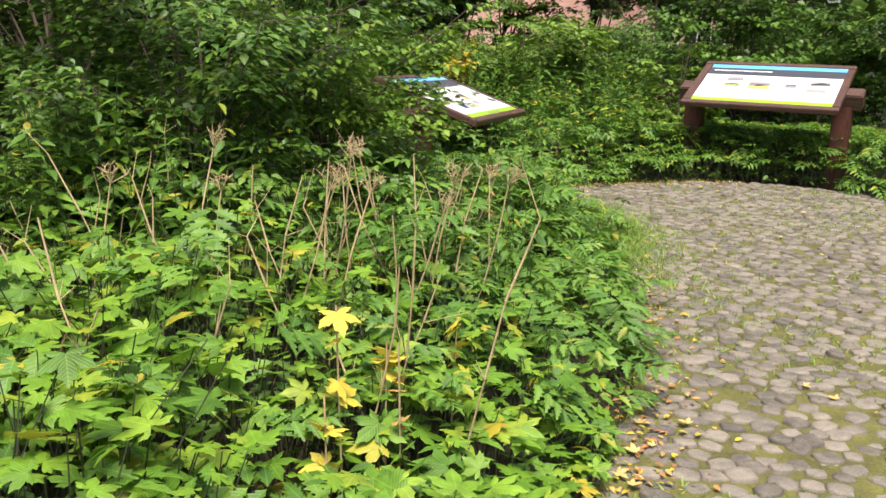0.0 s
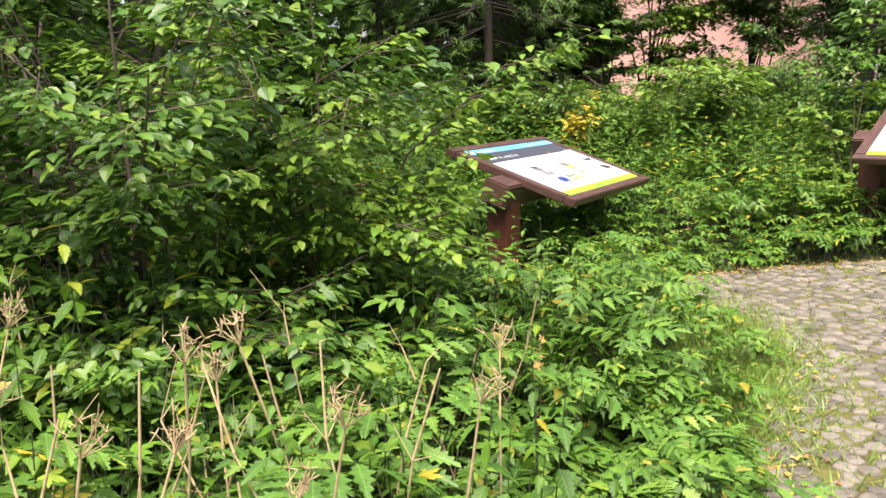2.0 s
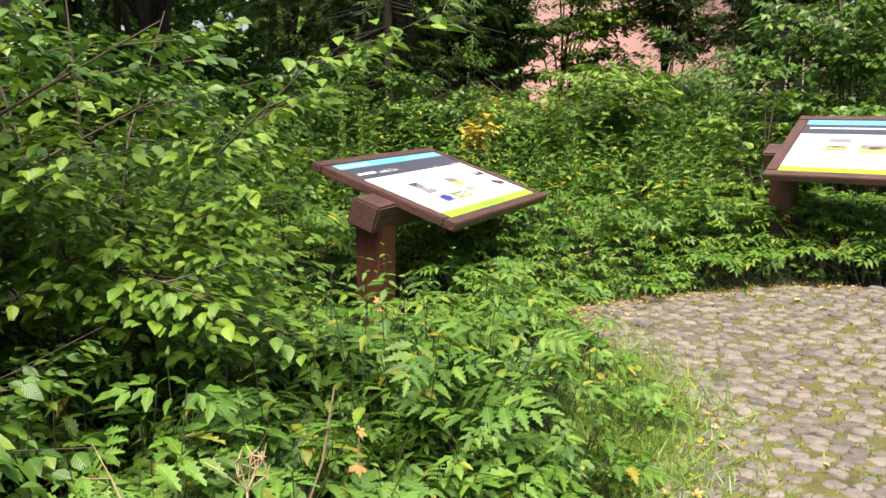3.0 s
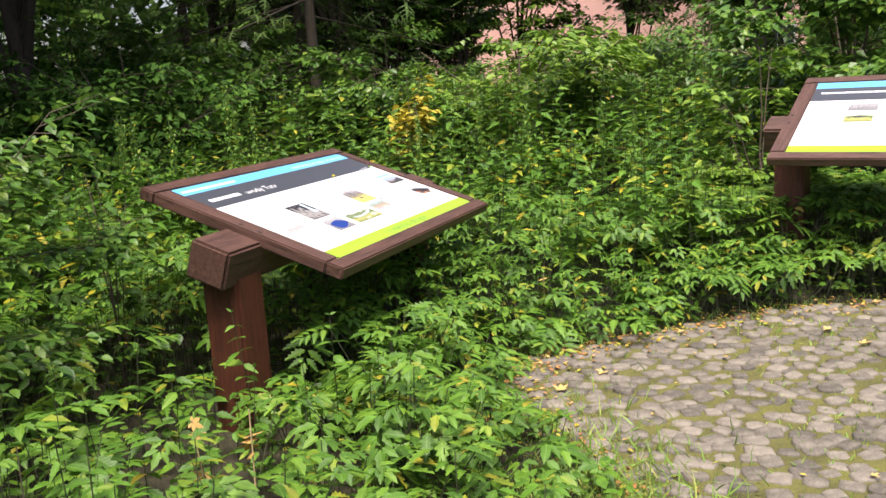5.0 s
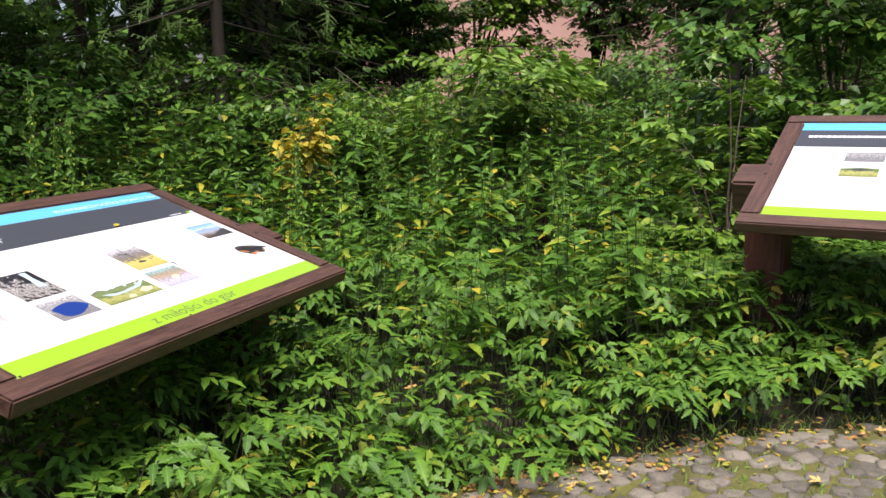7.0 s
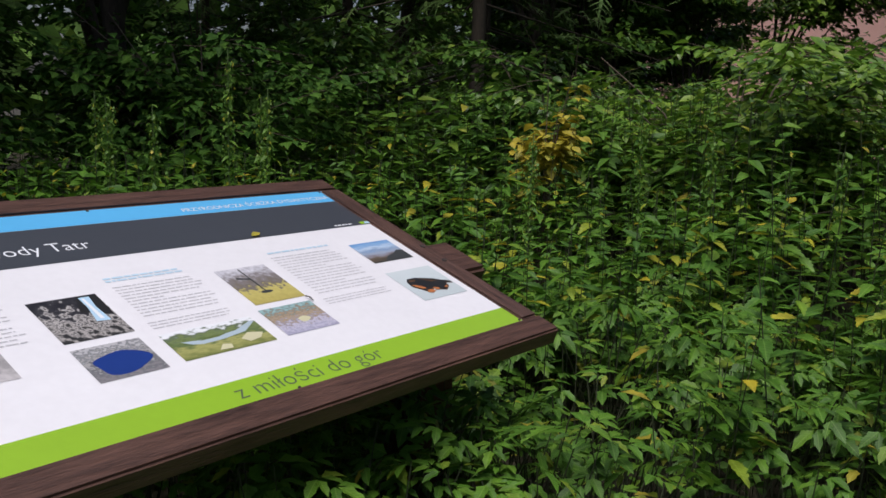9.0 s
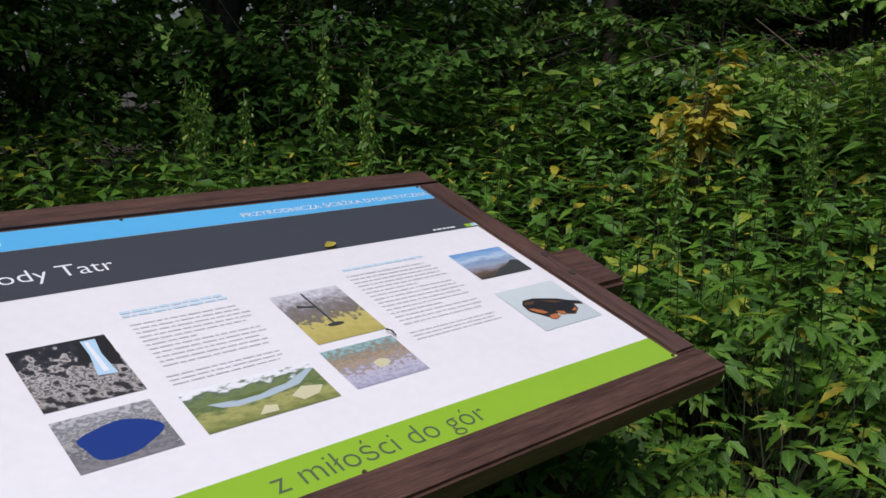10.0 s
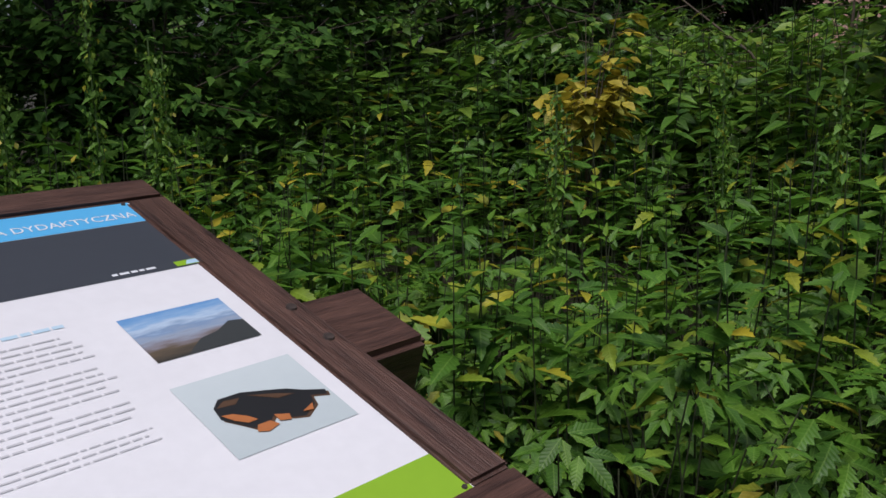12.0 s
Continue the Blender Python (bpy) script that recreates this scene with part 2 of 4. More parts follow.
OVATE = leaf_template([(0, 0), (.18, .2), (.45, .31), (.75, .18), (1, 0)])
OVATE_FAR = leaf_template([(0, 0), (.45, .32), (1, 0)], 0.15, 0.25)
OVATE_MID = leaf_template([(0, 0), (.28, .25), (.65, .24), (1, 0)], 0.13, 0.2)
LANCE = leaf_template([(0, 0), (.1, .14), (.24, .22), (.42, .22), (.6, .16), (.8, .08), (1, 0)], 0.12, 0.16, 0.08)
LANCE_FAR = leaf_template([(0, 0), (.28, .24), (.6, .16), (1, 0)], 0.14, 0.16)


def lobed_template(lobes, teeth=1, depth=0.5):
    """A palmate leaf: pointed lobes round the stalk, each with a toothed edge."""
    v, out = [(0.0, 0.0, 0.0)], []
    for angle, length in lobes:
        half = 26.0
        steps = 2 * teeth + 1
        for k in range(-steps, steps + 1):
            away = abs(k) / steps
            saw = 1.0 if k % 2 == 0 or k == 0 else 0.9
            out.append((radians(angle + half * k / steps), length * (depth + (1 - depth) * (1 - away) ** 0.85) * saw))
    for t, r in out:
        v.append((r * math.cos(t), r * math.sin(t), -0.22 * r * r + 0.04 * math.cos(7 * t)))
    n = len(out)
    return np.array(v), np.array([(0, 1 + i, 2 + i) for i in range(n - 1)])


PALMATE = lobed_template([(-105, .55), (-52, .85), (0, 1.0), (52, .85), (105, .55)])


def compound_template(leaflet, spots):
    """Leaflets (x, y, angle, size) on one stalk."""
    v, f, n = [], [], 0
    for x, y, angle, size in spots:
        c, s = math.cos(radians(angle)), math.sin(radians(angle))
        lv = leaflet[0] * size
        v.append(np.stack([x + c * lv[:, 0] - s * lv[:, 1], y + s * lv[:, 0] + c * lv[:, 1], lv[:, 2] - 0.15 * (x * x + y * y)], axis=1))
        f.append(leaflet[1] + n)
        n += len(lv)
    return np.concatenate(v), np.concatenate(f)


LEAFLET = leaf_template([(0, 0), (.28, .23), (.64, .18), (1, 0)], 0.12, 0.25, 0.07)
ELDERLEAF = compound_template(LEAFLET, [(.45, 0, 0, .55), (.42, .04, 48, .42), (.42, -.04, -48, .42), (.12, .05, 72, .5), (.15, .06, 30, .36), (.12, -.05, -72, .5), (.15, -.06, -30, .36)])


CUTLEAFLET = leaf_template([(0, 0), (.16, .17), (.34, .25), (.54, .2), (.72, .13), (.87, .07), (1, 0)], 0.12, 0.25, 0.15)
FERNYLEAF = compound_template(CUTLEAFLET, [(.76, 0, 0, .3)] + [(x, side * .015, side * a, k) for x, a, k in ((.14, 66, .44), (.34, 62, .44), (.53, 56, .38), (.68, 48, .3)) for side in (1, -1)])
NEEDLET = leaf_template([(0, .05), (.5, .05), (1, 0)], 0.1, 0.2)
SPRAY = compound_template(NEEDLET, [(0, 0, 0, 1)] + [(x, 0, side * 48, k) for x, k in ((.15, .5), (.4, .42), (.62, .3)) for side in (1, -1)])


def leaf_coords(template):
    """Each corner's place on its own leaf; on its leaflet for a compound leaf."""
    own = CUTLEAFLET if template is FERNYLEAF else LEAFLET if template is ELDERLEAF else template
    return np.tile(own[0], (len(template[0]) // len(own[0]), 1))


def rnd(a, b, n=None):
    return np.random.uniform(a, b, n)


def directions(n, low, high):
    """Random headings with a slope between low and high degrees."""
    az, el = rnd(0, 2 * math.pi, n), np.radians(rnd(low, high, n))
    return np.stack([np.cos(az) * np.cos(el), np.sin(az) * np.cos(el), np.sin(el)], axis=1)


def ups(n, spread):
    v = np.random.normal(0, spread, (n, 3))
    v[:, 2] = 1
    return unit(v)


# ---- the plan: edge of the paved turning place ----
GROUND = 0.05
EDGE = [(0.75, -3.0), (0.85, 0.0), (1.05, 1.5), (1.24, 2.6), (1.46, 3.46), (1.62, 4.7), (1.56, 5.7), (1.85, 7.05), (1.6, 8.1), (1.12, 8.85), (1.18, 9.45), (1.42, 9.74), (1.9, 10.02), (2.72, 10.45), (3.5, 10.68), (4.15, 10.56), (4.6, 10.2), (5.0, 9.7), (6.2, 9.4), (8.0, 8.0), (8.5, -3.0)]
EX, EY = np.array([p[0] for p in EDGE]), np.array([p[1] for p in EDGE])


def paved(x, y):
    """Whether (x, y) lies on the paving: an even-odd test on the edge."""
    x, y = np.asarray(x, float), np.asarray(y, float)
    inside = np.zeros(x.shape, bool)
    for i in range(len(EX)):
        x0, y0, x1, y1 = EX[i - 1], EY[i - 1], EX[i], EY[i]
        cross = (y0 > y) != (y1 > y)
        inside ^= cross & (x < (x1 - x0) * (y - y0) / (y1 - y0 + 1e-12) + x0)
    return inside


def edge_distance(x, y):
    p = np.stack([x, y], -1)
    best = np.full(len(p), 1e9)
    for i in range(1, len(EX)):
        a, b = np.array([EX[i - 1], EY[i - 1]]), np.array([EX[i], EY[i]])
        t = np.clip(((p - a) @ (b - a)) / ((b - a) @ (b - a)), 0, 1)
        best = np.minimum(best, np.linalg.norm(p - (a + t[:, None] * (b - a)), axis=1))
    return best


def spots(n, x0, x1, y0, y1, margin=0.0):
    """n random places off the paving in a rectangle."""
    x, y = rnd(x0, x1, n), rnd(y0, y1, n)
    keep = ~paved(x, y)
    if margin:
        keep &= edge_distance(x, y) > margin
    return np.stack([x[keep], y[keep], np.full(keep.sum(), GROUND)], axis=1)


# ---- ground ----
def build_ground():
    inner = np.concatenate([np.linspace(-30, 30, 61)])
    xs = np.concatenate([[-2000, -300, -80], inner, [80, 300, 2000]])
    ys = np.concatenate([[-2000, -300, -80], inner + 10, [90, 300, 2000]])
    X, Y = np.meshgrid(xs, ys)
    d = np.hypot(X - 1, Y - 8)
    Z = 0.0 + 0.03 * np.sin(X * 1.7) * np.cos(Y * 1.3) * (d > 12) - 0.0 * d
    v = np.stack([X, Y, Z], -1).reshape(-1, 3)
    w = len(xs)
    f = np.array([(j * w + i, j * w + i + 1, (j + 1) * w + i + 1, (j + 1) * w + i) for j in range(len(ys) - 1) for i in range(w - 1)])
    tagged(mesh_object("ground", v, f, SOIL), "dark moist woodland soil under the herbs", "ground", kind="structure")
    bm = bmesh.new()
    bm.faces.new([bm.verts.new((x, y, GROUND - 0.012)) for x, y in EDGE])
    bmesh.ops.triangulate(bm, faces=bm.faces[:])
    me = bpy.data.meshes.new("pavement")
    bm.to_mesh(me)
    bm.free()
    me.materials.append(MOSS)
    return tagged(new("pavement", me), "mossy bed of a paving of small granite setts", "pavement", kind="structure")


PAVEMENT = build_ground()


# ---- information boards ----
def strip(name, u0, u1, v0, v1, z, mat, parent, label=""):
    v = [(u0, v0, z), (u1, v0, z), (u1, v1, z), (u0, v1, z)]
    return mesh_object(name, v, np.array([[0, 1, 2, 3]]), mat, parent=parent, label=label)


def information_board(origin, heading, slope, layout, label, beam=(-0.26, 2.15), stretch=1.0):
    """A lectern board: stained frame of four planks round a printed sheet, on a cross beam and two posts.
    origin: the front corner on the reader's left; heading: degrees of the front edge."""
    base = new("information_board")
    base.matrix_world = pose(origin[0], origin[1], GROUND, 0, 0, heading)
    tagged(base, label, "information board", group="information boards")
    top = Matrix.Translation((0, 0, origin[2] - GROUND)) @ pose(0, 0, 0, slope) @ Matrix.Diagonal((stretch, 1, 1, 1))
    W, H, m = 1.96, 1.21, 0.115
    for x0, x1, y0, y1 in ((0, W, 0, m - 0.022), (0, W, H - m + 0.022, H), (0, m - 0.002, m - 0.02, H - m + 0.02), (W - m + 0.022, W, m - 0.02, H - m + 0.02)):
        wide = x1 - x0 > y1 - y0
        bm = box_bm(x0, x1, y0, y1, -0.062, 0, 0.007)
        if not wide:
            bm.transform(Matrix.Rotation(radians(-90), 4, "Z"))
        turn = top if wide else top @ Matrix.Rotation(radians(90), 4, "Z")
        part("frame_plank", bm, WOOD, base).matrix_local = turn
    sheet = part("panel", box_bm(m - 0.01, W - m + 0.03, m - 0.03, H - m + 0.03, -0.03, -0.008, 0), WHITE, base, "white printed sheet with photographs and text")
    sheet.matrix_local = top
    layout(sheet)
    # cross beam, parallel to the sheet, and the posts under its ends
    bm = box_bm(beam[0], beam[1], 0.455, 0.675, -0.23, -0.034, 0.014)
    ob = part("crossbeam", bm, WOOD, base)
    ob.matrix_local = top
    for x in (beam[0] + 0.09, beam[1] - 0.33):
        back = 0.56 * math.cos(radians(slope)) + 0.04
        height = origin[2] - GROUND + 0.56 * math.sin(radians(slope)) - 0.2
        bm = box_bm(0, height + 0.35, -0.105, 0.105, -0.105, 0.105, 0.014)
        bm.transform(Matrix.Rotation(radians(-90), 4, "Y"))
        p = part("post", bm, POST, base)
        p.matrix_local = Matrix.Translation(((x + 0.105) * stretch, back + 0.02, -0.35))
    for x, y in ((W - 0.035, 0.5), (W - 0.035, 0.61), (0.035, 0.5), (0.035, 0.61)):
        bm = bmesh.new()
        bmesh.ops.create_cone(bm, cap_ends=True, segments=10, radius1=0.012, radius2=0.01, depth=0.006)
        part("screw", bm, STEEL, base).matrix_local = top @ Matrix.Translation((x, y, 0.001))
    return base


def picture_material(name, stops, scale=6.0, amount=0.5, stretch=(1, 1, 1)):
    """A printed photograph: bands of colour from its lower to its upper edge, broken up by noise."""
    m, nodes, links, bsdf = material(name)
    coord = nodes.new("ShaderNodeTexCoord")
    mapping = nodes.new("ShaderNodeMapping")
    mapping.inputs["Scale"].default_value = stretch
    links.new(coord.outputs["Generated"], mapping.inputs[0])
    tex = nodes.new("ShaderNodeTexNoise")
    tex.inputs["Scale"].default_value, tex.inputs["Detail"].default_value = scale, 8
    links.new(mapping.outputs[0], tex.inputs["Vector"])
    axes = nodes.new("ShaderNodeSeparateXYZ")
    links.new(coord.outputs["Generated"], axes.inputs[0])
    mul = nodes.new("ShaderNodeMath")
    mul.operation, mul.inputs[1].default_value, mul.inputs[2].default_value = "MULTIPLY_ADD", amount, -amount / 2
    links.new(tex.outputs[0], mul.inputs[0])
    add = nodes.new("ShaderNodeMath")
    links.new(mul.outputs[0], add.inputs[0])
    links.new(axes.outputs[1], add.inputs[1])
    r = ramp(nodes, stops)
    links.new(add.outputs[0], r.inputs[0])
    links.new(r.outputs[0], bsdf.inputs["Base Color"])
    bsdf.inputs["Roughness"].default_value = 0.35
    return m


ROCKS = picture_material("photo_rocks", [(0, G(.03, .03, .03)), (.25, G(.42, .40, .38)), (.4, G(.06, .06, .06)), (.55, G(.5, .48, .46)), (.7, G(.04, .04, .045)), (1, G(.02, .02, .025))], 9, 2.2)
LAKESHORE = picture_material("photo_lakeshore", [(0, G(.22, .21, .22)), (.35, G(.12, .13, .14)), (.55, G(.4, .39, .38)), (.75, G(.16, .17, .18)), (1, G(.45, .45, .46))], 13, 2.0)
VALLEY = picture_material("photo_valley", [(0, G(.16, .19, .05)), (.3, G(.36, .36, .12)), (.5, G(.10, .15, .05)), (.68, G(.17, .22, .08)), (.8, G(.10, .14, .08)), (.9, G(.75, .78, .80)), (1, G(.80, .82, .84))], 9, 0.8)
MEADOW = picture_material("photo_meadow", [(0, G(.42, .36, .10)), (.35, G(.52, .46, .14)), (.45, G(.16, .14, .11)), (.7, G(.22, .20, .20)), (.9, G(.50, .50, .54)), (1, G(.62, .62, .66))], 11, 0.8)
BROOK = picture_material("photo_brook", [(0, G(.34, .34, .45)), (.28, G(.52, .50, .60)), (.42, G(.28, .26, .30)), (.58, G(.40, .31, .20)), (.74, G(.26, .20, .14)), (.9, G(.20, .34, .34)), (1, G(.30, .46, .46))], 15, 1.3)
HILLS = picture_material("photo_hills", [(0, G(.05, .045, .035)), (.2, G(.12, .09, .06)), (.3, G(.22, .20, .22)), (.45, G(.30, .36, .46)), (.58, G(.20, .30, .46)), (.7, G(.46, .58, .72)), (.82, G(.26, .42, .64)), (1, G(.12, .30, .58))], 3.5, 0.45, (1, 3, 1))
PANE = picture_material("photo_water", [(0, G(.50, .57, .58)), (1, G(.58, .65, .66))], 8, 0.5)
HAZE = picture_material("photo_grey_arch", [(0, G(.52, .50, .50)), (.5, G(.30, .29, .29)), (.8, G(.42, .41, .41)), (1, G(.6, .6, .6))], 9, 1.0)
DEEPBLUE = print_material("photo_deep_blue", G(.012, .04, .22))
FALL = print_material("photo_falling_water", G(.45, .66, .82))
CREAM = print_material("photo_stone", G(.62, .60, .38))
NIGHT = print_material("photo_black", G(.02, .02, .02))
AMBER = print_material("photo_amber", G(.45, .16, .05))
UMBER = print_material("photo_umber", G(.10, .055, .03))
DUSK = print_material("photo_dark_slope", G(.05, .055, .055))
WATERY = print_material("photo_lake", G(.42, .52, .58))
BANK = print_material("photo_bank", G(.12, .16, .04))


def photograph(sheet, box, mat, shapes=(), label=""):
    """A printed photograph on the sheet, with flat shapes in it, each a material and points in parts of the picture."""
    u0, v0, u1, v1 = box
    vs, fs, slots, mats = [(u0, v0, 0), (u1, v0, 0), (u1, v1, 0), (u0, v1, 0)], [np.array([[0, 1, 2, 3]])], [0], [mat]
    for k, (colour, pts) in enumerate(shapes):
        n = len(vs)
        vs += [(u0 + a * (u1 - u0), v0 + b * (v1 - v0), 0.0003 * (k + 1)) for a, b in pts]
        fs.append(np.arange(n, len(vs))[None])
        mats.append(colour), slots.append(k + 1)
    ob = mesh_object("photograph", vs, fs, mats, slots, sheet, label)
    ob.location.z = -0.0068
    return ob


def text_block(sheet, u0, v0, u1, v1, lines, mat, seed, name="text_block", height=0.24):
    """Lines of small print, too small to read: bars of word length."""
    rng = random.Random(seed)
    vs, fs = [], []
    step = (v1 - v0) / lines
    for i in range(lines):
        y = v1 - (i + 0.5) * step
        x, end = u0, u1 - (0.0 if i % 6 != 5 else rng.uniform(0.2, 0.6) * (u1 - u0)) - rng.uniform(0, 0.03)
        while x < end - 0.004:
            w = min(rng.uniform(0.008, 0.034), end - x)
            n = len(vs)
            h = step * height / 2
            vs += [(x, y - h, 0), (x + w, y - h, 0), (x + w, y + h, 0), (x, y + h, 0)]
            fs.append((n, n + 1, n + 2, n + 3))
            x += w + 0.004
    ob = mesh_object(name, vs, np.array(fs), mat, parent=sheet)
    ob.location.z = -0.0068
    return ob


def lettering(sheet, words, u, v, size, mat, align="LEFT", name="lettering", thin=0.0):
    cu = bpy.data.curves.new(name, "FONT")
    cu.body, cu.size, cu.align_x, cu.resolution_u = words, size, align, 3
    cu.offset = -size * thin
    tmp = bpy.data.objects.new(name, cu)
    scene.collection.objects.link(tmp)
    me = bpy.data.meshes.new_from_object(tmp.evaluated_get(bpy.context.evaluated_depsgraph_get()))
    bpy.data.objects.remove(tmp)
    me.materials.clear()
    me.materials.append(mat)
    ob = new(name, me)
    ob.parent = sheet
    ob.location = (u, v, -0.0066)
    return ob


def oval(cx, cy, rx, ry, n=18, wobble=0.0):
    return [(cx + rx * (1 + wobble * math.sin(3 * t + 1)) * math.cos(t), cy + ry * (1 + wobble * math.sin(2 * t)) * math.sin(t)) for t in (2 * math.pi * k / n for k in range(n))]


def bands(sheet):
    strip("blue_band", 0.108, 1.872, 1.028, 1.122, -0.0074, BLUE, sheet, "sky-blue printed band")
    strip("grey_band", 0.108, 1.872, 0.828, 1.0265, -0.0074, GREY, sheet, "dark grey printed band")
    strip("green_band", 0.108, 1.872, 0.089, 0.182, -0.0074, LIME, sheet, "lime green printed band")


def water_layout(sheet):
    bands(sheet)
    lettering(sheet, "wody Tatr", 0.795, 0.888, 0.070, PALE, "RIGHT", "title", 0.006)
    text_block(sheet, 0.19, 0.885, 0.46, 0.945, 1, PALE, 3, "title_bar", 0.55)
    lettering(sheet, "z mi\u0142o\u015bci do g\u00f3r", 0.735, 0.113, 0.075, INKDARK, "LEFT", "slogan", 0.012)
    lettering(sheet, "PRZYRODNICZA \u015aCIE\u017bKA DYDAKTYCZNA", 1.86, 1.05, 0.0335, PALE, "RIGHT", "heading")
    text_block(sheet, 0.15, 1.045, 0.62, 1.085, 1, PALE, 9, "heading_bar", 0.5)
    text_block(sheet, 1.70, 0.838, 1.80, 0.848, 1, PALE, 4, "small_print", 0.7)
    photograph(sheet, (1.825, 0.832, 1.872, 0.85), LIME, [(FALL, [(.4, .1), (1, .1), (1, .9), (.6, .9)])], "lime and blue emblem")
    photograph(sheet, (1.635, .565, 1.83, .702), HILLS, [(DUSK, [(.28, .0), (1, 0), (1, .42), (.86, .46), (.7, .32), (.5, .25), (.38, .12)])], "photograph of hazy blue hills")
    body = [(.14, .61), (.22, .70), (.40, .70), (.58, .63), (.72, .57), (.82, .49), (.97, .41), (.95, .35), (.83, .40), (.80, .29), (.66, .19), (.56, .23), (.45, .31), (.36, .22), (.26, .26), (.20, .35), (.12, .46)]
    photograph(sheet, (1.615, .31, 1.835, .497), PANE, [(UMBER, [(x + .01, y - .03) for x, y in body]), (NIGHT, body), (UMBER, [(.16, .60), (.24, .66), (.36, .64), (.30, .58)]), (UMBER, [(.42, .64), (.6, .56), (.74, .48), (.6, .49)]), (AMBER, [(.14, .50), (.22, .48), (.30, .40), (.34, .33), (.26, .33), (.19, .40)]), (AMBER, [(.30, .27), (.40, .27), (.44, .20), (.33, .16), (.26, .20)]), (AMBER, [(.46, .32), (.56, .27), (.54, .20), (.46, .23)]), (AMBER, [(.66, .24), (.78, .30), (.74, .22)])], "photograph of a small dark frog on pale ground")
    photograph(sheet, (1.05, .464, 1.235, .667), MEADOW, [(DUSK, [(.44, .3), (.47, .3), (.45, .96), (.42, .96)]), (DUSK, oval(.46, .28, .12, .035)), (DUSK, [(.2, .70), (.44, .64), (.45, .67), (.22, .74)])], "photograph of a bare tree in a meadow")
    photograph(sheet, (1.035, .30, 1.227, .437), BROOK, [(CREAM, oval(.55, .42, .11, .10, 14, .15))], "photograph of a stony stream bed")
    photograph(sheet, (.708, .296, .992, .421), VALLEY, [(WATERY, [(.12, .60), (.3, .55), (.5, .56), (.72, .62), (.95, .84), (.99, .80), (.8, .52), (.52, .42), (.3, .40), (.2, .46)]), (BANK, [(.28, .52), (.42, .6), (.62, .60), (.5, .53)]), (CREAM, [(.68, .30), (.8, .46), (.95, .36), (.88, .2), (.74, .14)]), (CREAM, [(.38, .08), (.46, .26), (.54, .2), (.52, .06)])], "photograph of lakes in a green valley")
    photograph(sheet, (.485, .458, .668, .652), ROCKS, [(NIGHT, [(.58, .62), (.98, .44), (1, .98), (.7, 1)]), (FALL, [(.66, .36), (.86, .34), (.84, .7), (.88, .95), (.72, .95), (.72, .7)]), (PALE, [(.74, .4), (.80, .4), (.79, .92), (.75, .92)])], "photograph of a waterfall among dark rocks")
    photograph(sheet, (.482, .290, .660, .429), LAKESHORE, [(DEEPBLUE, oval(.5, .42, .40, .32, 22, .14))], "photograph of a deep blue mountain lake")
    photograph(sheet, (.195, .372, .345, .505), HAZE, [(PALE, [(.3, .0), (.7, 0), (.62, .3), (.42, .32)])], "grey photograph of a rock arch")
    text_block(sheet, .725, .692, .97, .72, 2, INKBLUE, 11, "text_heading", .6)
    text_block(sheet, .725, .505, .985, .672, 11, INK, 12)
    text_block(sheet, .715, .445, .97, .485, 3, INK, 13)
    text_block(sheet, 1.295, .715, 1.565, .73, 1, INKBLUE, 14, "text_heading", .6)
    text_block(sheet, 1.285, .455, 1.565, .70, 15, INK, 15)
    text_block(sheet, 1.275, .395, 1.56, .435, 3, INK, 16)
    text_block(sheet, .225, .49, .43, .67, 11, INK, 17)
    text_block(sheet, .225, .695, .42, .71, 1, INKBLUE, 18, "text_heading", .6)
    for x, y in ((1.86, .1), (1.86, 1.11), (.12, .1), (.12, .46), (.12, .83), (.12, 1.11), (.9, 1.112), (.9, .095)):
        bm = bmesh.new()
        bmesh.ops.create_cone(bm, cap_ends=True, segments=8, radius1=.005, radius2=.004, depth=.003)
        part("rivet", bm, STEEL, sheet).location = (x, y, -.006)


def far_layout(sheet):
    bands(sheet)
    text_block(sheet, .17, .93, .95, .97, 1, PALE, 21, "title_bar", .6)
    photograph(sheet, (.42, .665, .63, .80), LAKESHORE, [(PALE, [(0, .75), (1, .8), (1, 1), (0, 1)])], "grey photograph under a pale sky")
    photograph(sheet, (.42, .505, .62, .645), VALLEY, [(PALE, [(0, .6), (.5, .7), (1, .62), (1, 1), (0, 1)]), (DUSK, [(.1, .5), (.5, .62), (.9, .5), (.5, .42)])], "photograph of a green hillside")
    photograph(sheet, (.735, .46, 1.01, .69), MEADOW, [(DUSK, oval(.5, .45, .22, .12, 14, .2))], "photograph of yellow-green ground")
    photograph(sheet, (1.20, .53, 1.34, .62), ROCKS, (), "small dark photograph")
    photograph(sheet, (1.50, .60, 1.74, .78), HAZE, [(DUSK, [(0, .3), (.5, .6), (1, .4), (1, .2), (0, .1)])], "grey photograph")
    photograph(sheet, (1.48, .38, 1.72, .52), BROOK, (), "small photograph of stones")
    text_block(sheet, 1.10, .65, 1.42, .78, 8, INK, 22)
    text_block(sheet, .14, .34, .34, .72, 16, INK, 23)


BOARD = information_board((.482, 8.613, .805), 75.4, 19.0, water_layout, "brown stained wooden lectern board with a printed sheet about water")
information_board((2.83, 10.99, .96), -26.5, 24.0, far_layout, "brown stained wooden lectern board at the far edge of the paving", (-.16, 2.16), .92)


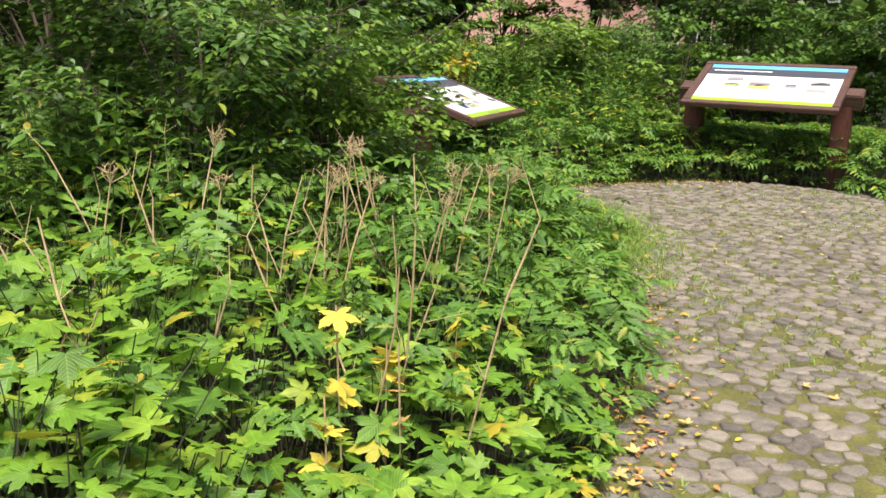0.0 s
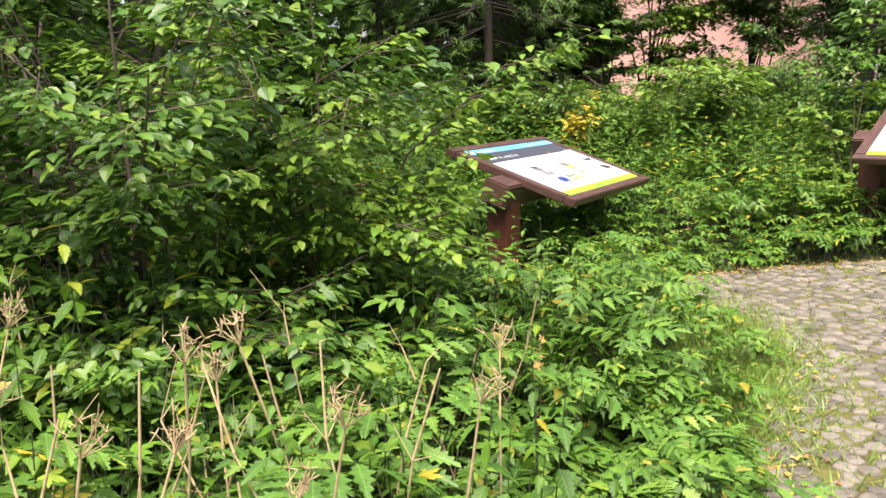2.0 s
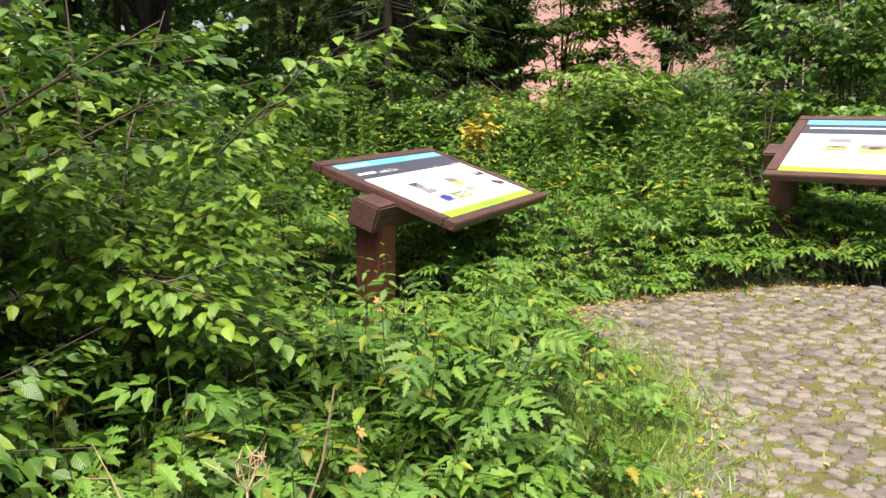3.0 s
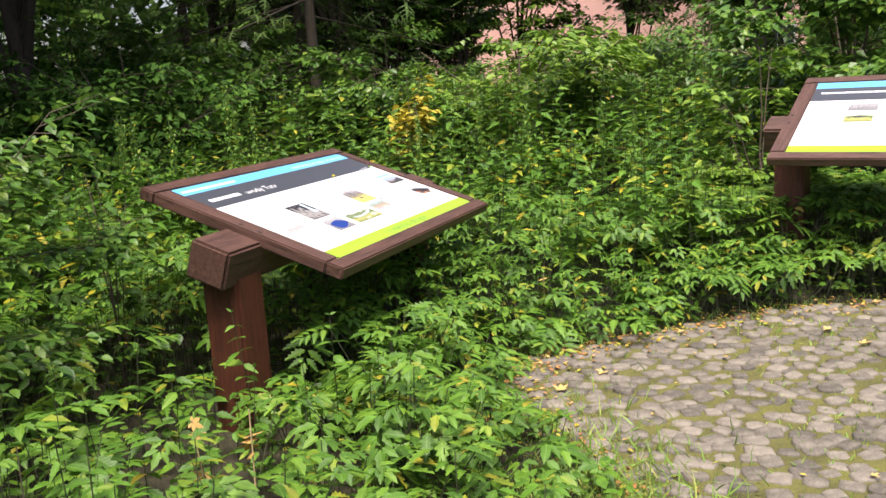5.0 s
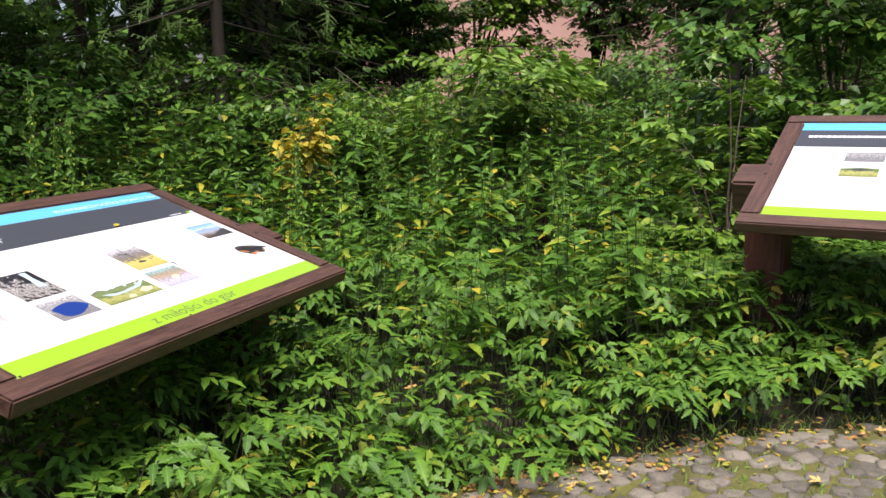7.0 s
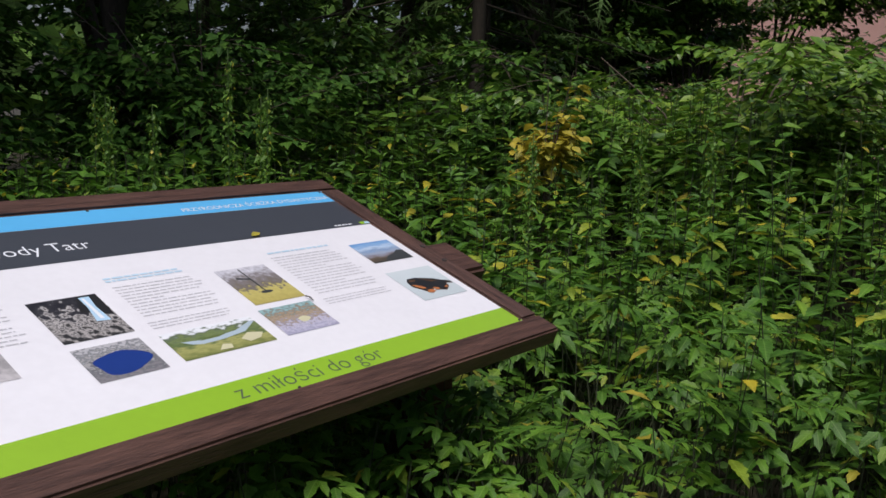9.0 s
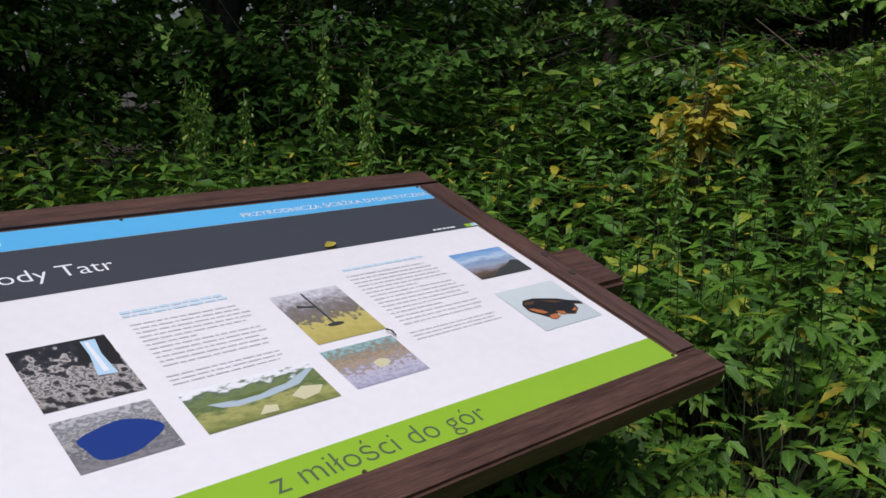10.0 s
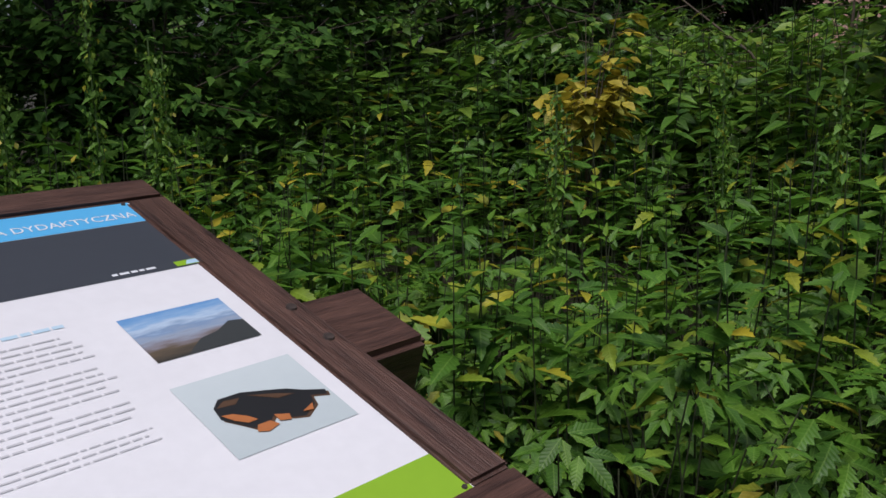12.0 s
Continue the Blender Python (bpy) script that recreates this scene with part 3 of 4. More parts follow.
# ---- herbs ----
def bed_of_leaves(name, at, heights, template, sizes, leaf_mat, label, category="herbs", tilt=(-25, 20), spread=0.35, stem=0.003):
    """Stalks from the ground, each with one large leaf on top."""
    n = len(at)
    lean = np.random.normal(0, 0.12, (n, 3))
    lean[:, 2] = 0
    top = at + lean * heights[:, None] * 2
    top[:, 2] += heights
    pieces = [(*place(template, top, directions(n, *tilt), ups(n, spread), sizes), 0)]
    pieces.append((*tubes(at, top, stem, stem * 0.7, 3), 1))
    v, f, idx = joined(pieces)
    return tagged(mesh_object(name, v, f, [leaf_mat, DARKSTEM], idx, leaf=(template, len(pieces[0][0]))), label, category, kind="stuff")


def leafy_stems(at, heights, step, size, template, low=0.25, droop=(-40, 5), lean=0.08):
    """Upright stems with leaf pairs set crosswise, smaller to the top. Returns leaf and stem geometry."""
    P, D, S, A, B, R = [], [], [], [], [], []
    for p, h in zip(at, heights):
        off = np.random.normal(0, lean, 2) * h
        tip = p + np.array([off[0], off[1], h])
        A.append(p), B.append(tip), R.append(0.002 + 0.0014 * h)
        az = random.uniform(0, 6.3)
        for k in range(max(3, int(h * (1 - low) / step))):
            t = 1 - k * step / h
            q = p + (tip - p) * t
            az += math.pi / 2 + random.uniform(-.35, .35)
            grown = min(1.0, 0.35 + 0.22 * k)
            for side in (0, math.pi):
                if random.random() < 0.12:
                    continue
                el = radians(random.uniform(*droop) + (35 if k == 0 else 0))
                a = az + side
                P.append(q), D.append((math.cos(a) * math.cos(el), math.sin(a) * math.cos(el), math.sin(el)))
                S.append(size * grown * random.uniform(.7, 1.25))
    P, D, S = np.array(P), np.array(D), np.array(S)
    return place(template, P, D, ups(len(P), .25), S), tubes(np.array(A), np.array(B), np.array(R), np.array(R) * .5, 4)


def stem_bed(name, at, heights, step, size, template, mat, label, category, low=0.25, droop=(-40, 5)):
    leaves, stems = leafy_stems(at, heights, step, size, template, low, droop)
    v, f, idx = joined([(*leaves, 0), (*stems, 1)])
    return tagged(mesh_object(name, v, f, [mat, DARKSTEM], idx, leaf=(template, len(leaves[0]))), label, category, kind="stuff")


def height_near_edge(p, low, high, reach=1.0):
    d = np.clip(edge_distance(p[:, 0], p[:, 1]) / reach, 0, 1)
    swell = np.array([noise.noise(Vector((x * 1.7, y * 1.7, 11.0))) for x, y, z in p])
    return (low + (high - low) * d) * rnd(.7, 1.2, len(p)) * np.clip(1 + .75 * swell, .45, 1.5)


def grassy(p):
    """Most places in the patch that is left to the grass."""
    return (p[:, 0] > 1.2) & (p[:, 1] > 5.7) & (p[:, 1] < 8.3) & (np.random.rand(len(p)) < .88)


# the bed beside the path
p = spots(8200, -3.6, 1.8, -.1, 4.6)
p = p[np.random.rand(len(p)) < np.clip((4.0 - p[:, 1]) / 1.4, .05, 1)]
ragged = np.array([noise.noise(Vector((x * .9, y * .9, 7.0))) for x, y, z in p])
p = p[(p[:, 0] > -3.0 + 1.1 * ragged) & (p[:, 1] > .45 + .8 * ragged)]
bed_of_leaves("lobed_herb_bed", p, height_near_edge(p, .07, .50, .9), PALMATE, rnd(.05, .12, len(p)), HERB, "dense bed of bright green lobed leaves")
p = spots(5600, -3.5, 1.8, .2, 6.2)
p = p[np.random.rand(len(p)) > np.clip((4.4 - p[:, 1]) / 2.2, 0, .75)]
p = p[~grassy(p)]
big = np.random.rand(len(p)) < np.where(p[:, 1] > 3.2, .5, .25)
q, p = p[big], p[~big]
bed_of_leaves("ferny_herb_bed", q, height_near_edge(q, .10, .52, .8), FERNYLEAF, rnd(.18, .31, len(q)), FERN, "large ferny cut leaves arching over the bed", tilt=(-30, 20), spread=.28)
bed_of_leaves("feathery_herb_bed", p, height_near_edge(p, .07, .50, .8), ELDERLEAF, rnd(.10, .19, len(p)), ELDER, "feathery green compound leaves between the lobed herbs", tilt=(-35, 25), spread=.3)
p = spots(430, -2.4, 1.0, 3.6, 6.4, .3)
stem_bed("weeds", p, np.where(p[:, 0] < -.3, rnd(.7, 1.3, len(p)), rnd(.45, .95, len(p))), .06, .095, LANCE, ELDER, "straggling leafy weeds in front of the shrub", "herbs", droop=(-40, 25))
# low growth that hides the soil
p = spots(17000, -2.6, 6.0, 4.6, 13.2)
bed_of_leaves("ground_cover", p, rnd(.03, .14, len(p)), OVATE_MID, rnd(.045, .09, len(p)), ELDER, "small low leaves covering the soil", tilt=(-20, 25), spread=.4, stem=.0015)
# under and round the boards
p = spots(15000, -2.5, 5.9, 5.2, 12.8)
p = p[~grassy(p)]
p = p[((p[:, 1] > 6.2) | (p[:, 0] > .2)) & ~((p[:, 0] > -.6) & (p[:, 0] < .35) & (p[:, 1] > 8.6) & (p[:, 1] < 10.6) & (np.random.rand(len(p)) < .6))]
p = p[~((p[:, 0] > .6) & (p[:, 0] < 1.7) & (p[:, 1] > 10.1) & (p[:, 1] < 11.5) & (np.random.rand(len(p)) < .5))]
tall = height_near_edge(p, .10, .46, .65)
by_post = (p[:, 0] > 2.2) & (p[:, 1] > 10.2)
tall[by_post] = np.clip(tall[by_post] * 1.35, .28, .58)
keep = ~((p[:, 0] < .2) & (p[:, 1] > 7.4) & (p[:, 1] < 9.1) & (np.random.rand(len(p)) < .7))
p, tall = p[keep], tall[keep]
tall[(p[:, 0] > -.5) & (p[:, 0] < .55) & (p[:, 1] > 7.5) & (p[:, 1] < 8.95)] *= .5
some = np.random.rand(len(p)) < np.where((p[:, 0] > .4) & (p[:, 0] < 2.3) & (p[:, 1] > 10) & (p[:, 1] < 11.6), .05, .2)
keep = ~((p[:, 0] < .75) & (p[:, 1] > 6) & (p[:, 1] < 8.4) & (np.random.rand(len(p)) < .78))
p, tall, some = p[keep], tall[keep], some[keep]
bed_of_leaves("ferny_herbs", p[some], tall[some], FERNYLEAF, rnd(.18, .32, some.sum()), ELDER, "ferny cut leaves among the ground elder", tilt=(-35, 5), spread=.22)
p, tall = p[~some], tall[~some]
bed_of_leaves("ground_elder", p, tall, ELDERLEAF, rnd(.10, .19, len(p)), ELDER, "ground elder with toothed compound leaves along the paving", tilt=(-30, 10), spread=.25)


def clumpy(p, low, high):
    """Heights that rise and fall in clumps over the plan."""
    w = np.array([noise.noise(Vector((x * 1.1, y * 1.1, 3.0))) for x, y, z in p])
    return np.clip(low + (high - low) * (.5 + .75 * w) + np.random.normal(0, .08, len(p)), .3, 1.9)


# tall nettles behind the boards
p = spots(760, -3.8, 3.9, 10.5, 13.8, .5)
p = p[~((p[:, 0] < .25) & (p[:, 1] < 11.2) & (p[:, 0] > -1.2))]
p = p[~((p[:, 0] > 2.4) & (p[:, 1] < 12.9))]
p = p[(p[:, 0] > 1.3) | (p[:, 1] > 11.15)]
p = p[~((p[:, 1] < 11.3) & (np.random.rand(len(p)) < .35))]
p = p[~((p[:, 0] > .7) & (p[:, 0] < 1.9) & (p[:, 1] < 12.6) & (np.random.rand(len(p)) < .5))]
stem_bed("nettles", p, clumpy(p, .7, 1.25), .068, .118, LANCE, NETTLE, "thicket of stinging nettles with pointed toothed leaves", "nettles", droop=(-22, 28))
p = spots(1250, -6, 6.5, 13.6, 18.5)
stem_bed("tall_nettles", p, clumpy(p, 1.1, 1.75), .085, .14, LANCE_FAR, ELDER, "tall nettles and willowherb in front of the woods", "nettles", droop=(-22, 28))
p = spots(230, -4.6, -1.2, 8.0, 12.4)
stem_bed("willowherb", p, clumpy(p, .8, 1.3), .07, .125, LANCE_FAR, NETTLE, "dark willowherb and nettles behind the board", "herbs", droop=(-22, 28))
p = spots(36, -.6, .9, 6.0, 8.3, .35)
stem_bed("mixed_herbs", p, rnd(.4, .75, len(p)), .06, .10, LANCE, ELDER, "mixed leafy herbs between the shrub and the board", "herbs", droop=(-30, 25))


p = np.stack([rnd(2.35, 2.85, 26), rnd(10.95, 11.6, 26), np.full(26, GROUND)], 1)
stem_bed("bright_herbs", p, rnd(.6, .95, len(p)), .06, .105, LANCE, BRIGHT, "fresh green nettles crowding the far board's post", "nettles", droop=(-15, 35))


# grass along the paving's edge
def grass(n):
    k = np.random.randint(1, 15, n)
    t = rnd(0, 1, n)
    x, y = EX[k - 1] + t * (EX[k] - EX[k - 1]), EY[k - 1] + t * (EY[k] - EY[k - 1])
    patch = np.random.rand(n) < .65
    x = np.where(patch, np.random.normal(1.6, .22, n), x + np.random.normal(-.03, .05, n))
    y = np.where(patch, np.random.normal(7.0, .7, n), y + np.random.normal(.02, .07, n))
    at = np.stack([x, y, np.full(n, GROUND - .01)], 1)
    blade = leaf_template([(0, .03), (.5, .025), (1, 0)], .1, .35)
    v, f = place(blade, at, directions(n, 25, 80), ups(n, 2.0), np.where(patch, rnd(.05, .13, n), rnd(.02, .07, n)))
    tagged(mesh_object("grass", v, f, GRASS), "tufts of fresh grass along the edge of the paving", "grass", kind="stuff")


grass(11000)


# ---- shrubs and trees ----
def woody(name, at, height, spread, leaf_n, template, size, mat, label, category, bare=.15, limbs=9, trunk=.02, seed=1, cluster=.22, bark=TWIG, group="", twigs=9):
    """A woody plant: trunk, limbs that rise and spread, and a crown of leaves in clumps about the limb ends."""
    rs = np.random.RandomState(seed)
    base = new(name)
    base.location = at
    tagged(base, label, category, group)
    P0, P1, R0, R1, ends = [], [], [], [], []
    for k in range(limbs):
        az = rs.uniform(0, 6.283)
        start = np.array([0, 0, height * rs.uniform(0, .35) if trunk < .05 else height * rs.uniform(.15, .85)])
        out = spread * rs.uniform(.35, 1.0)
        end = np.array([math.cos(az) * out, math.sin(az) * out, min(height, start[2] + height * rs.uniform(.15, .75))])
        mid = (start + end) / 2 + np.array([0, 0, .12 * height])
        r = trunk * .55
        P0 += [start, mid]
        P1 += [mid, end]
        R0 += [r, r * .6]
        R1 += [r * .6, r * .25]
        for _ in range(twigs):
            a = mid + (end - mid) * rs.uniform(-.6, 1)
            turn = az + rs.normal(0, .9)
            reach = spread * rs.uniform(.22, .55)
            b = a + reach * np.array([math.cos(turn), math.sin(turn), rs.uniform(-.25, .4)])
            b[2] = np.clip(b[2], bare * height, height)
            P0.append(a), P1.append(b), R0.append(max(r * .3, .0012)), R1.append(max(r * .1, .0008))
            ends.append((a, b))
    steps = 6
    line = [np.array([rs.normal(0, trunk * .6), rs.normal(0, trunk * .6), height * .95 * i / steps]) for i in range(steps + 1)]
    line[0][:] = (0, 0, -.05)
    tv, tf = tubes(np.array(line[:-1]), np.array(line[1:]), trunk * np.linspace(1, .25, steps), trunk * np.linspace(.88, .15, steps), 8)
    mesh_object("trunk", tv, tf, bark, parent=base, smooth=True)
    bv, bf = tubes(np.array(P0), np.array(P1), np.array(R0), np.array(R1), 4)
    tagged(mesh_object("branchwork", bv, bf, bark, parent=base), kind="stuff")
    # leaves in flat sprays to both sides of each twig, tips outward
    ends = np.array(ends)
    chosen = ends[rs.randint(0, len(ends), leaf_n)]
    along = unit(chosen[:, 1] - chosen[:, 0])
    across = unit(np.cross(along, np.array([[0, 0, 1.0]])))
    side = rs.choice([-1.0, 1.0], leaf_n)[:, None]
    t = rs.uniform(.1, 1.05, (leaf_n, 1))
    c = chosen[:, 0] + (chosen[:, 1] - chosen[:, 0]) * t + across * side * np.abs(rs.normal(0, cluster * .8, (leaf_n, 1))) * (1.15 - t * .7)
    c[:, 2] += rs.normal(0, cluster * .13, leaf_n) - .25 * np.abs(rs.normal(0, cluster * .4, leaf_n))
    c[:, 2] = np.maximum(c[:, 2], bare * height * rs.uniform(.3, 1, leaf_n))
    d = along * .55 + across * side * rs.uniform(.3, 1, (leaf_n, 1)) + rs.normal(0, .2, (leaf_n, 3))
    d[:, 2] = rs.uniform(-.38, .15, leaf_n)
    u = rs.normal(0, .3, (leaf_n, 3))
    u[:, 2] = 1
    lv, lf = place(template, c, d, unit(u), size * rs.uniform(.6, 1.3, leaf_n))
    mesh_object("crown", lv, lf, mat, parent=base, leaf=(template, len(lv)))
    return base


def spruce(at, height, seed, label):
    """A spruce: straight trunk, whorls of drooping boughs with needle sprays, thin dead boughs low down."""
    rs = np.random.RandomState(seed)
    base = new("spruce_tree")
    base.location = at
    tagged(base, label, "tree", "spruces")
    z = np.linspace(-.1, height, 9)
    line = np.stack([np.zeros(9), np.zeros(9), z], 1)
    r = .095 * (1 - np.linspace(0, .95, 9))
    tv, tf = tubes(line[:-1], line[1:], r[:-1], r[1:], 9)
    mesh_object("trunk", tv, tf, BARK, parent=base, smooth=True)
    P0, P1, C, D = [], [], [], []
    for k in range(150):
        h = height * rs.uniform(.06, .98)
        reach = (1 - h / height) * 2.3 + .35
        az = rs.uniform(0, 6.283)
        way = np.array([math.cos(az), math.sin(az), -.25])
        a = np.array([0, 0, h])
        b = a + way * reach
        P0.append(a), P1.append(b)
        live = 26 if h > height * .3 else 10
        for _ in range(live):
            t = rs.uniform(.25, 1)
            C.append(a + (b - a) * t + rs.normal(0, .10, 3))
            D.append(way + rs.normal(0, .5, 3))
    bv, bf = tubes(np.array(P0), np.array(P1), .016, .005, 3)
    tagged(mesh_object("branchwork", bv, bf, BARK, parent=base), kind="stuff")
    C, D = np.array(C), np.array(D)
    u = rs.normal(0, .4, (len(C), 3))
    u[:, 2] = 1
    lv, lf = place(SPRAY, C, D, unit(u), rs.uniform(.2, .4, len(C)))
    mesh_object("crown", lv, lf, NEEDLE, parent=base)
    return base


# shrubs beside the path
woody("shrub", (-1.0, 5.0, 0), 2.5, 1.2, 8000, OVATE, .062, SHRUB, "tall loose shrub with oval green leaves beside the path", "shrub", .05, 20, .02, 3, .15)
woody("shrub", (-.38, 5.6, 0), 2.3, 1.0, 7600, OVATE, .056, BRIGHT, "young bright green shrub standing over the herbs", "shrub", .04, 20, .016, 4, .14)
woody("shrub", (-2.5, 6.1, 0), 3.4, 1.6, 8500, OVATE_MID, .08, SHRUB, "dark leafy shrub at the edge of the woods", "shrub", .03, 20, .03, 5, .22)
woody("shrub", (-3.3, 3.8, 0), 3.0, 1.5, 7500, OVATE_MID, .08, SHRUB, "dark leafy shrub at the edge of the woods", "shrub", .03, 20, .03, 6, .22)
woody("shrub", (-1.5, 8.15, 0), 1.75, .95, 4200, OVATE, .065, SHRUB, "green shrub beside the board", "shrub", .03, 14, .016, 7, .16)
woody("shrub", (.3, 6.4, 0), .95, .5, 1900, OVATE, .062, SHRUB, "low young shrub among the herbs", "shrub", .05, 12, .008, 15, .11)
woody("sapling", (-.85, 8.9, 0), 1.42, .42, 190, OVATE, .062, SHRUB, "thin sapling whose leaves hang over the board's corner", "sapling", .3, 7, .008, 16, .09)
woody("shrub", (-.85, 4.55, 0), 1.15, .8, 3600, OVATE, .055, SHRUB, "low leafy shrub under the taller ones", "shrub", .02, 16, .01, 21, .12)
woody("shrub", (-1.9, 4.7, 0), 1.35, .9, 3800, OVATE, .06, SHRUB, "low leafy shrub under the taller ones", "shrub", .02, 16, .01, 22, .13)
woody("shrub", (-.1, 4.95, 0), .95, .6, 2400, OVATE, .052, ELDER, "low leafy shrub under the taller ones", "shrub", .02, 14, .008, 23, .1)
# behind the boards
woody("shrub", (.9, 15.4, 0), 2.15, 1.5, 9500, OVATE_MID, .11, BRIGHT, "large light green shrub among the nettles", "shrub", .03, 24, .03, 8, .22)
woody("shrub", (3.05, 12.35, 0), 1.8, .55, 1900, OVATE, .078, BRIGHT, "light green sapling beside the far board", "shrub", .1, 9, .014, 9, .13)
woody("shrub", (4.4, 14.6, 0), 3.2, 1.7, 7500, OVATE_FAR, .12, SHRUB, "dark shrub behind the far board", "shrub", .02, 20, .03, 10, .25)
woody("shrub", (6.8, 13.4, 0), 3.4, 1.8, 7500, OVATE_FAR, .12, SHRUB, "dark shrub behind the far board", "shrub", .02, 20, .03, 11, .25)
woody("shrub", (-1.0, 16.2, 0), 2.1, 1.2, 5500, OVATE_MID, .11, SHRUB, "green shrub among the nettles", "shrub", .02, 16, .02, 13, .2)
woody("young_tree", (-1.9, 21.5, 0), 6.5, 1.6, 9000, OVATE_FAR, .15, SHRUB, "thin green young tree in front of the house", "tree", .05, 20, .045, 14, .35, BARK)
woody("young_tree", (5.4, 22.8, 0), 6.5, 1.8, 7000, OVATE_FAR, .16, SHRUB, "thin green young tree in front of the house", "tree", .2, 16, .05, 17, .35, BARK)
woody("young_tree", (.3, 25.2, 0), 6.2, 1.5, 8000, OVATE_FAR, .15, BRIGHT, "sparse light green young tree close to the house", "tree", .05, 18, .045, 18, .35, BARK)
woody("young_tree", (2.8, 25.6, 0), 6.4, 1.6, 9000, OVATE_FAR, .15, SHRUB, "sparse green young tree close to the house", "tree", .05, 18, .045, 19, .35, BARK)
woody("young_tree", (-.75, 23.2, 0), 6.0, 1.05, 7000, OVATE_FAR, .14, SHRUB, "slim leafy young tree in front of the house", "tree", .03, 18, .04, 26, .3, BARK)
woody("shrub", (-1.6, 27.2, 0), 4.6, 1.1, 6500, OVATE_FAR, .14, SHRUB, "tall green shrub against the house", "shrub", .02, 20, .04, 27, .3)
woody("shrub", (-2.9, 24.4, 0), 4.2, 1.5, 7500, OVATE_FAR, .14, TREE, "tall dark shrub against the house", "shrub", .02, 20, .04, 28, .3)
woody("young_tree", (-2.3, 25.8, 0), 7.2, 1.7, 9500, OVATE_FAR, .17, TREE, "dark young tree close to the house", "tree", .03, 22, .045, 20, .4, BARK)
woody("young_tree", (-4.6, 26.2, 0), 7.5, 1.9, 9500, OVATE_FAR, .17, TREE, "dark young tree close to the house", "tree", .03, 22, .045, 24, .4, BARK)
woody("young_tree", (5.0, 26.4, 0), 7.5, 1.6, 9000, OVATE_FAR, .17, TREE, "dark young tree close to the house", "tree", .03, 22, .045, 25, .4, BARK)
woody("yellow_shrub", (-.08, 13.5, 0), 1.74, .24, 420, OVATE, .085, YELLOW, "small shrub with leaves turned yellow", "shrub", .75, 8, .012, 12, .09)

# the wood
for k, (x, y, h, s) in enumerate([(-7, 7, 8, 2.6), (-6, 11, 9, 2.8), (-4.8, 14.5, 8, 2.6), (-7.5, 17, 10, 3), (-2.6, 20.5, 9, 3), (6.2, 19, 9, 3), (8.6, 16, 9, 3), (9.5, 20.5, 10, 3.2), (-5.5, 22, 11, 3.2), (-10.5, 10, 10, 3), (-9.5, 4, 9, 3), (-11, 15.5, 11, 3.2), (12.5, 13, 10, 3), (5.8, 26, 11, 2.8), (4.4, 19.6, 8, 1.7), (-6, 27, 11, 3), (-4.3, 10.2, 8.5, 2.6)]):
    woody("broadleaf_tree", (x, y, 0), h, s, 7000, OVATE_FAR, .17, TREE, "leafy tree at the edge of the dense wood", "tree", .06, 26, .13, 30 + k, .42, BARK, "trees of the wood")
for k, (x, y, h) in enumerate([(-2.0, 16.9, 11), (-2.9, 19.3, 12), (-4.4, 18.2, 12), (4.6, 21, 12), (-8.5, 13, 12), (7.2, 24, 12), (-9, 21, 13), (12, 18, 12)]):
    spruce((x, y, 0), h, 60 + k, "dark spruce with bare lower trunk in the wood")
# undergrowth: TREE's darker green paints the wood's shade, SHRUB where more light falls
for k, (x, y, h, s) in enumerate([(-3.6, 16.6, 2.6, 1.6), (-1.2, 18, 2.4, 1.6), (3.4, 17.8, 2.8, 1.7), (6.2, 16.6, 3, 1.8), (-5.8, 9.2, 3, 1.7), (-4.6, 11.8, 2.6, 1.5), (-5.2, 5.0, 3.4, 1.8), (.6, 20.8, 1.9, 1.8), (9, 12.5, 3.6, 2), (-6.4, 13.6, 3.2, 1.8), (-7.4, 6.8, 3.6, 2), (-5.2, 16.2, 3, 1.8), (-7.8, 10.4, 3.4, 1.9), (-3.2, 13.8, 2.2, 1.3), (1.9, 19.2, 1.75, 1.5), (-6.5, 19.5, 3.4, 2)]):
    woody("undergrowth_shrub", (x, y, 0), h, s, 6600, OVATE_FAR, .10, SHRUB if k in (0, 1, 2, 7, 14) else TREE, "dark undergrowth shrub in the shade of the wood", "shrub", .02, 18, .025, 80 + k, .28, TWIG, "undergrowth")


# the depth of the wood, beyond which nothing shows
def distant_wood(n):
    rs = np.random.RandomState(21)
    az = np.radians(rs.uniform(-20, 200, n))
    r = rs.uniform(1, 1.35, n)
    c = np.stack([1 + np.cos(az) * 21 * r, 8 + np.sin(az) * 36 * r, rs.uniform(-.2, 1, n) ** 1.0 * 17 * rs.uniform(.6, 1, n)], 1)
    c[:, 2] = np.maximum(c[:, 2], .1)
    el = np.radians(rs.uniform(-70, 30, n))
    h = rs.uniform(0, 6.283, n)
    d = np.stack([np.cos(h) * np.cos(el), np.sin(h) * np.cos(el), np.sin(el)], 1)
    u = rs.normal(0, .8, (n, 3))
    lv, lf = place(OVATE_FAR, c, d, unit(u + np.array([0, 0, .6])), rs.uniform(.6, 1.3, n))
    tagged(mesh_object("distant_wood", lv, lf, TREE), "mass of leaves of the deep wood, its shade put into their dark colour", "woods", kind="stuff")


distant_wood(30000)


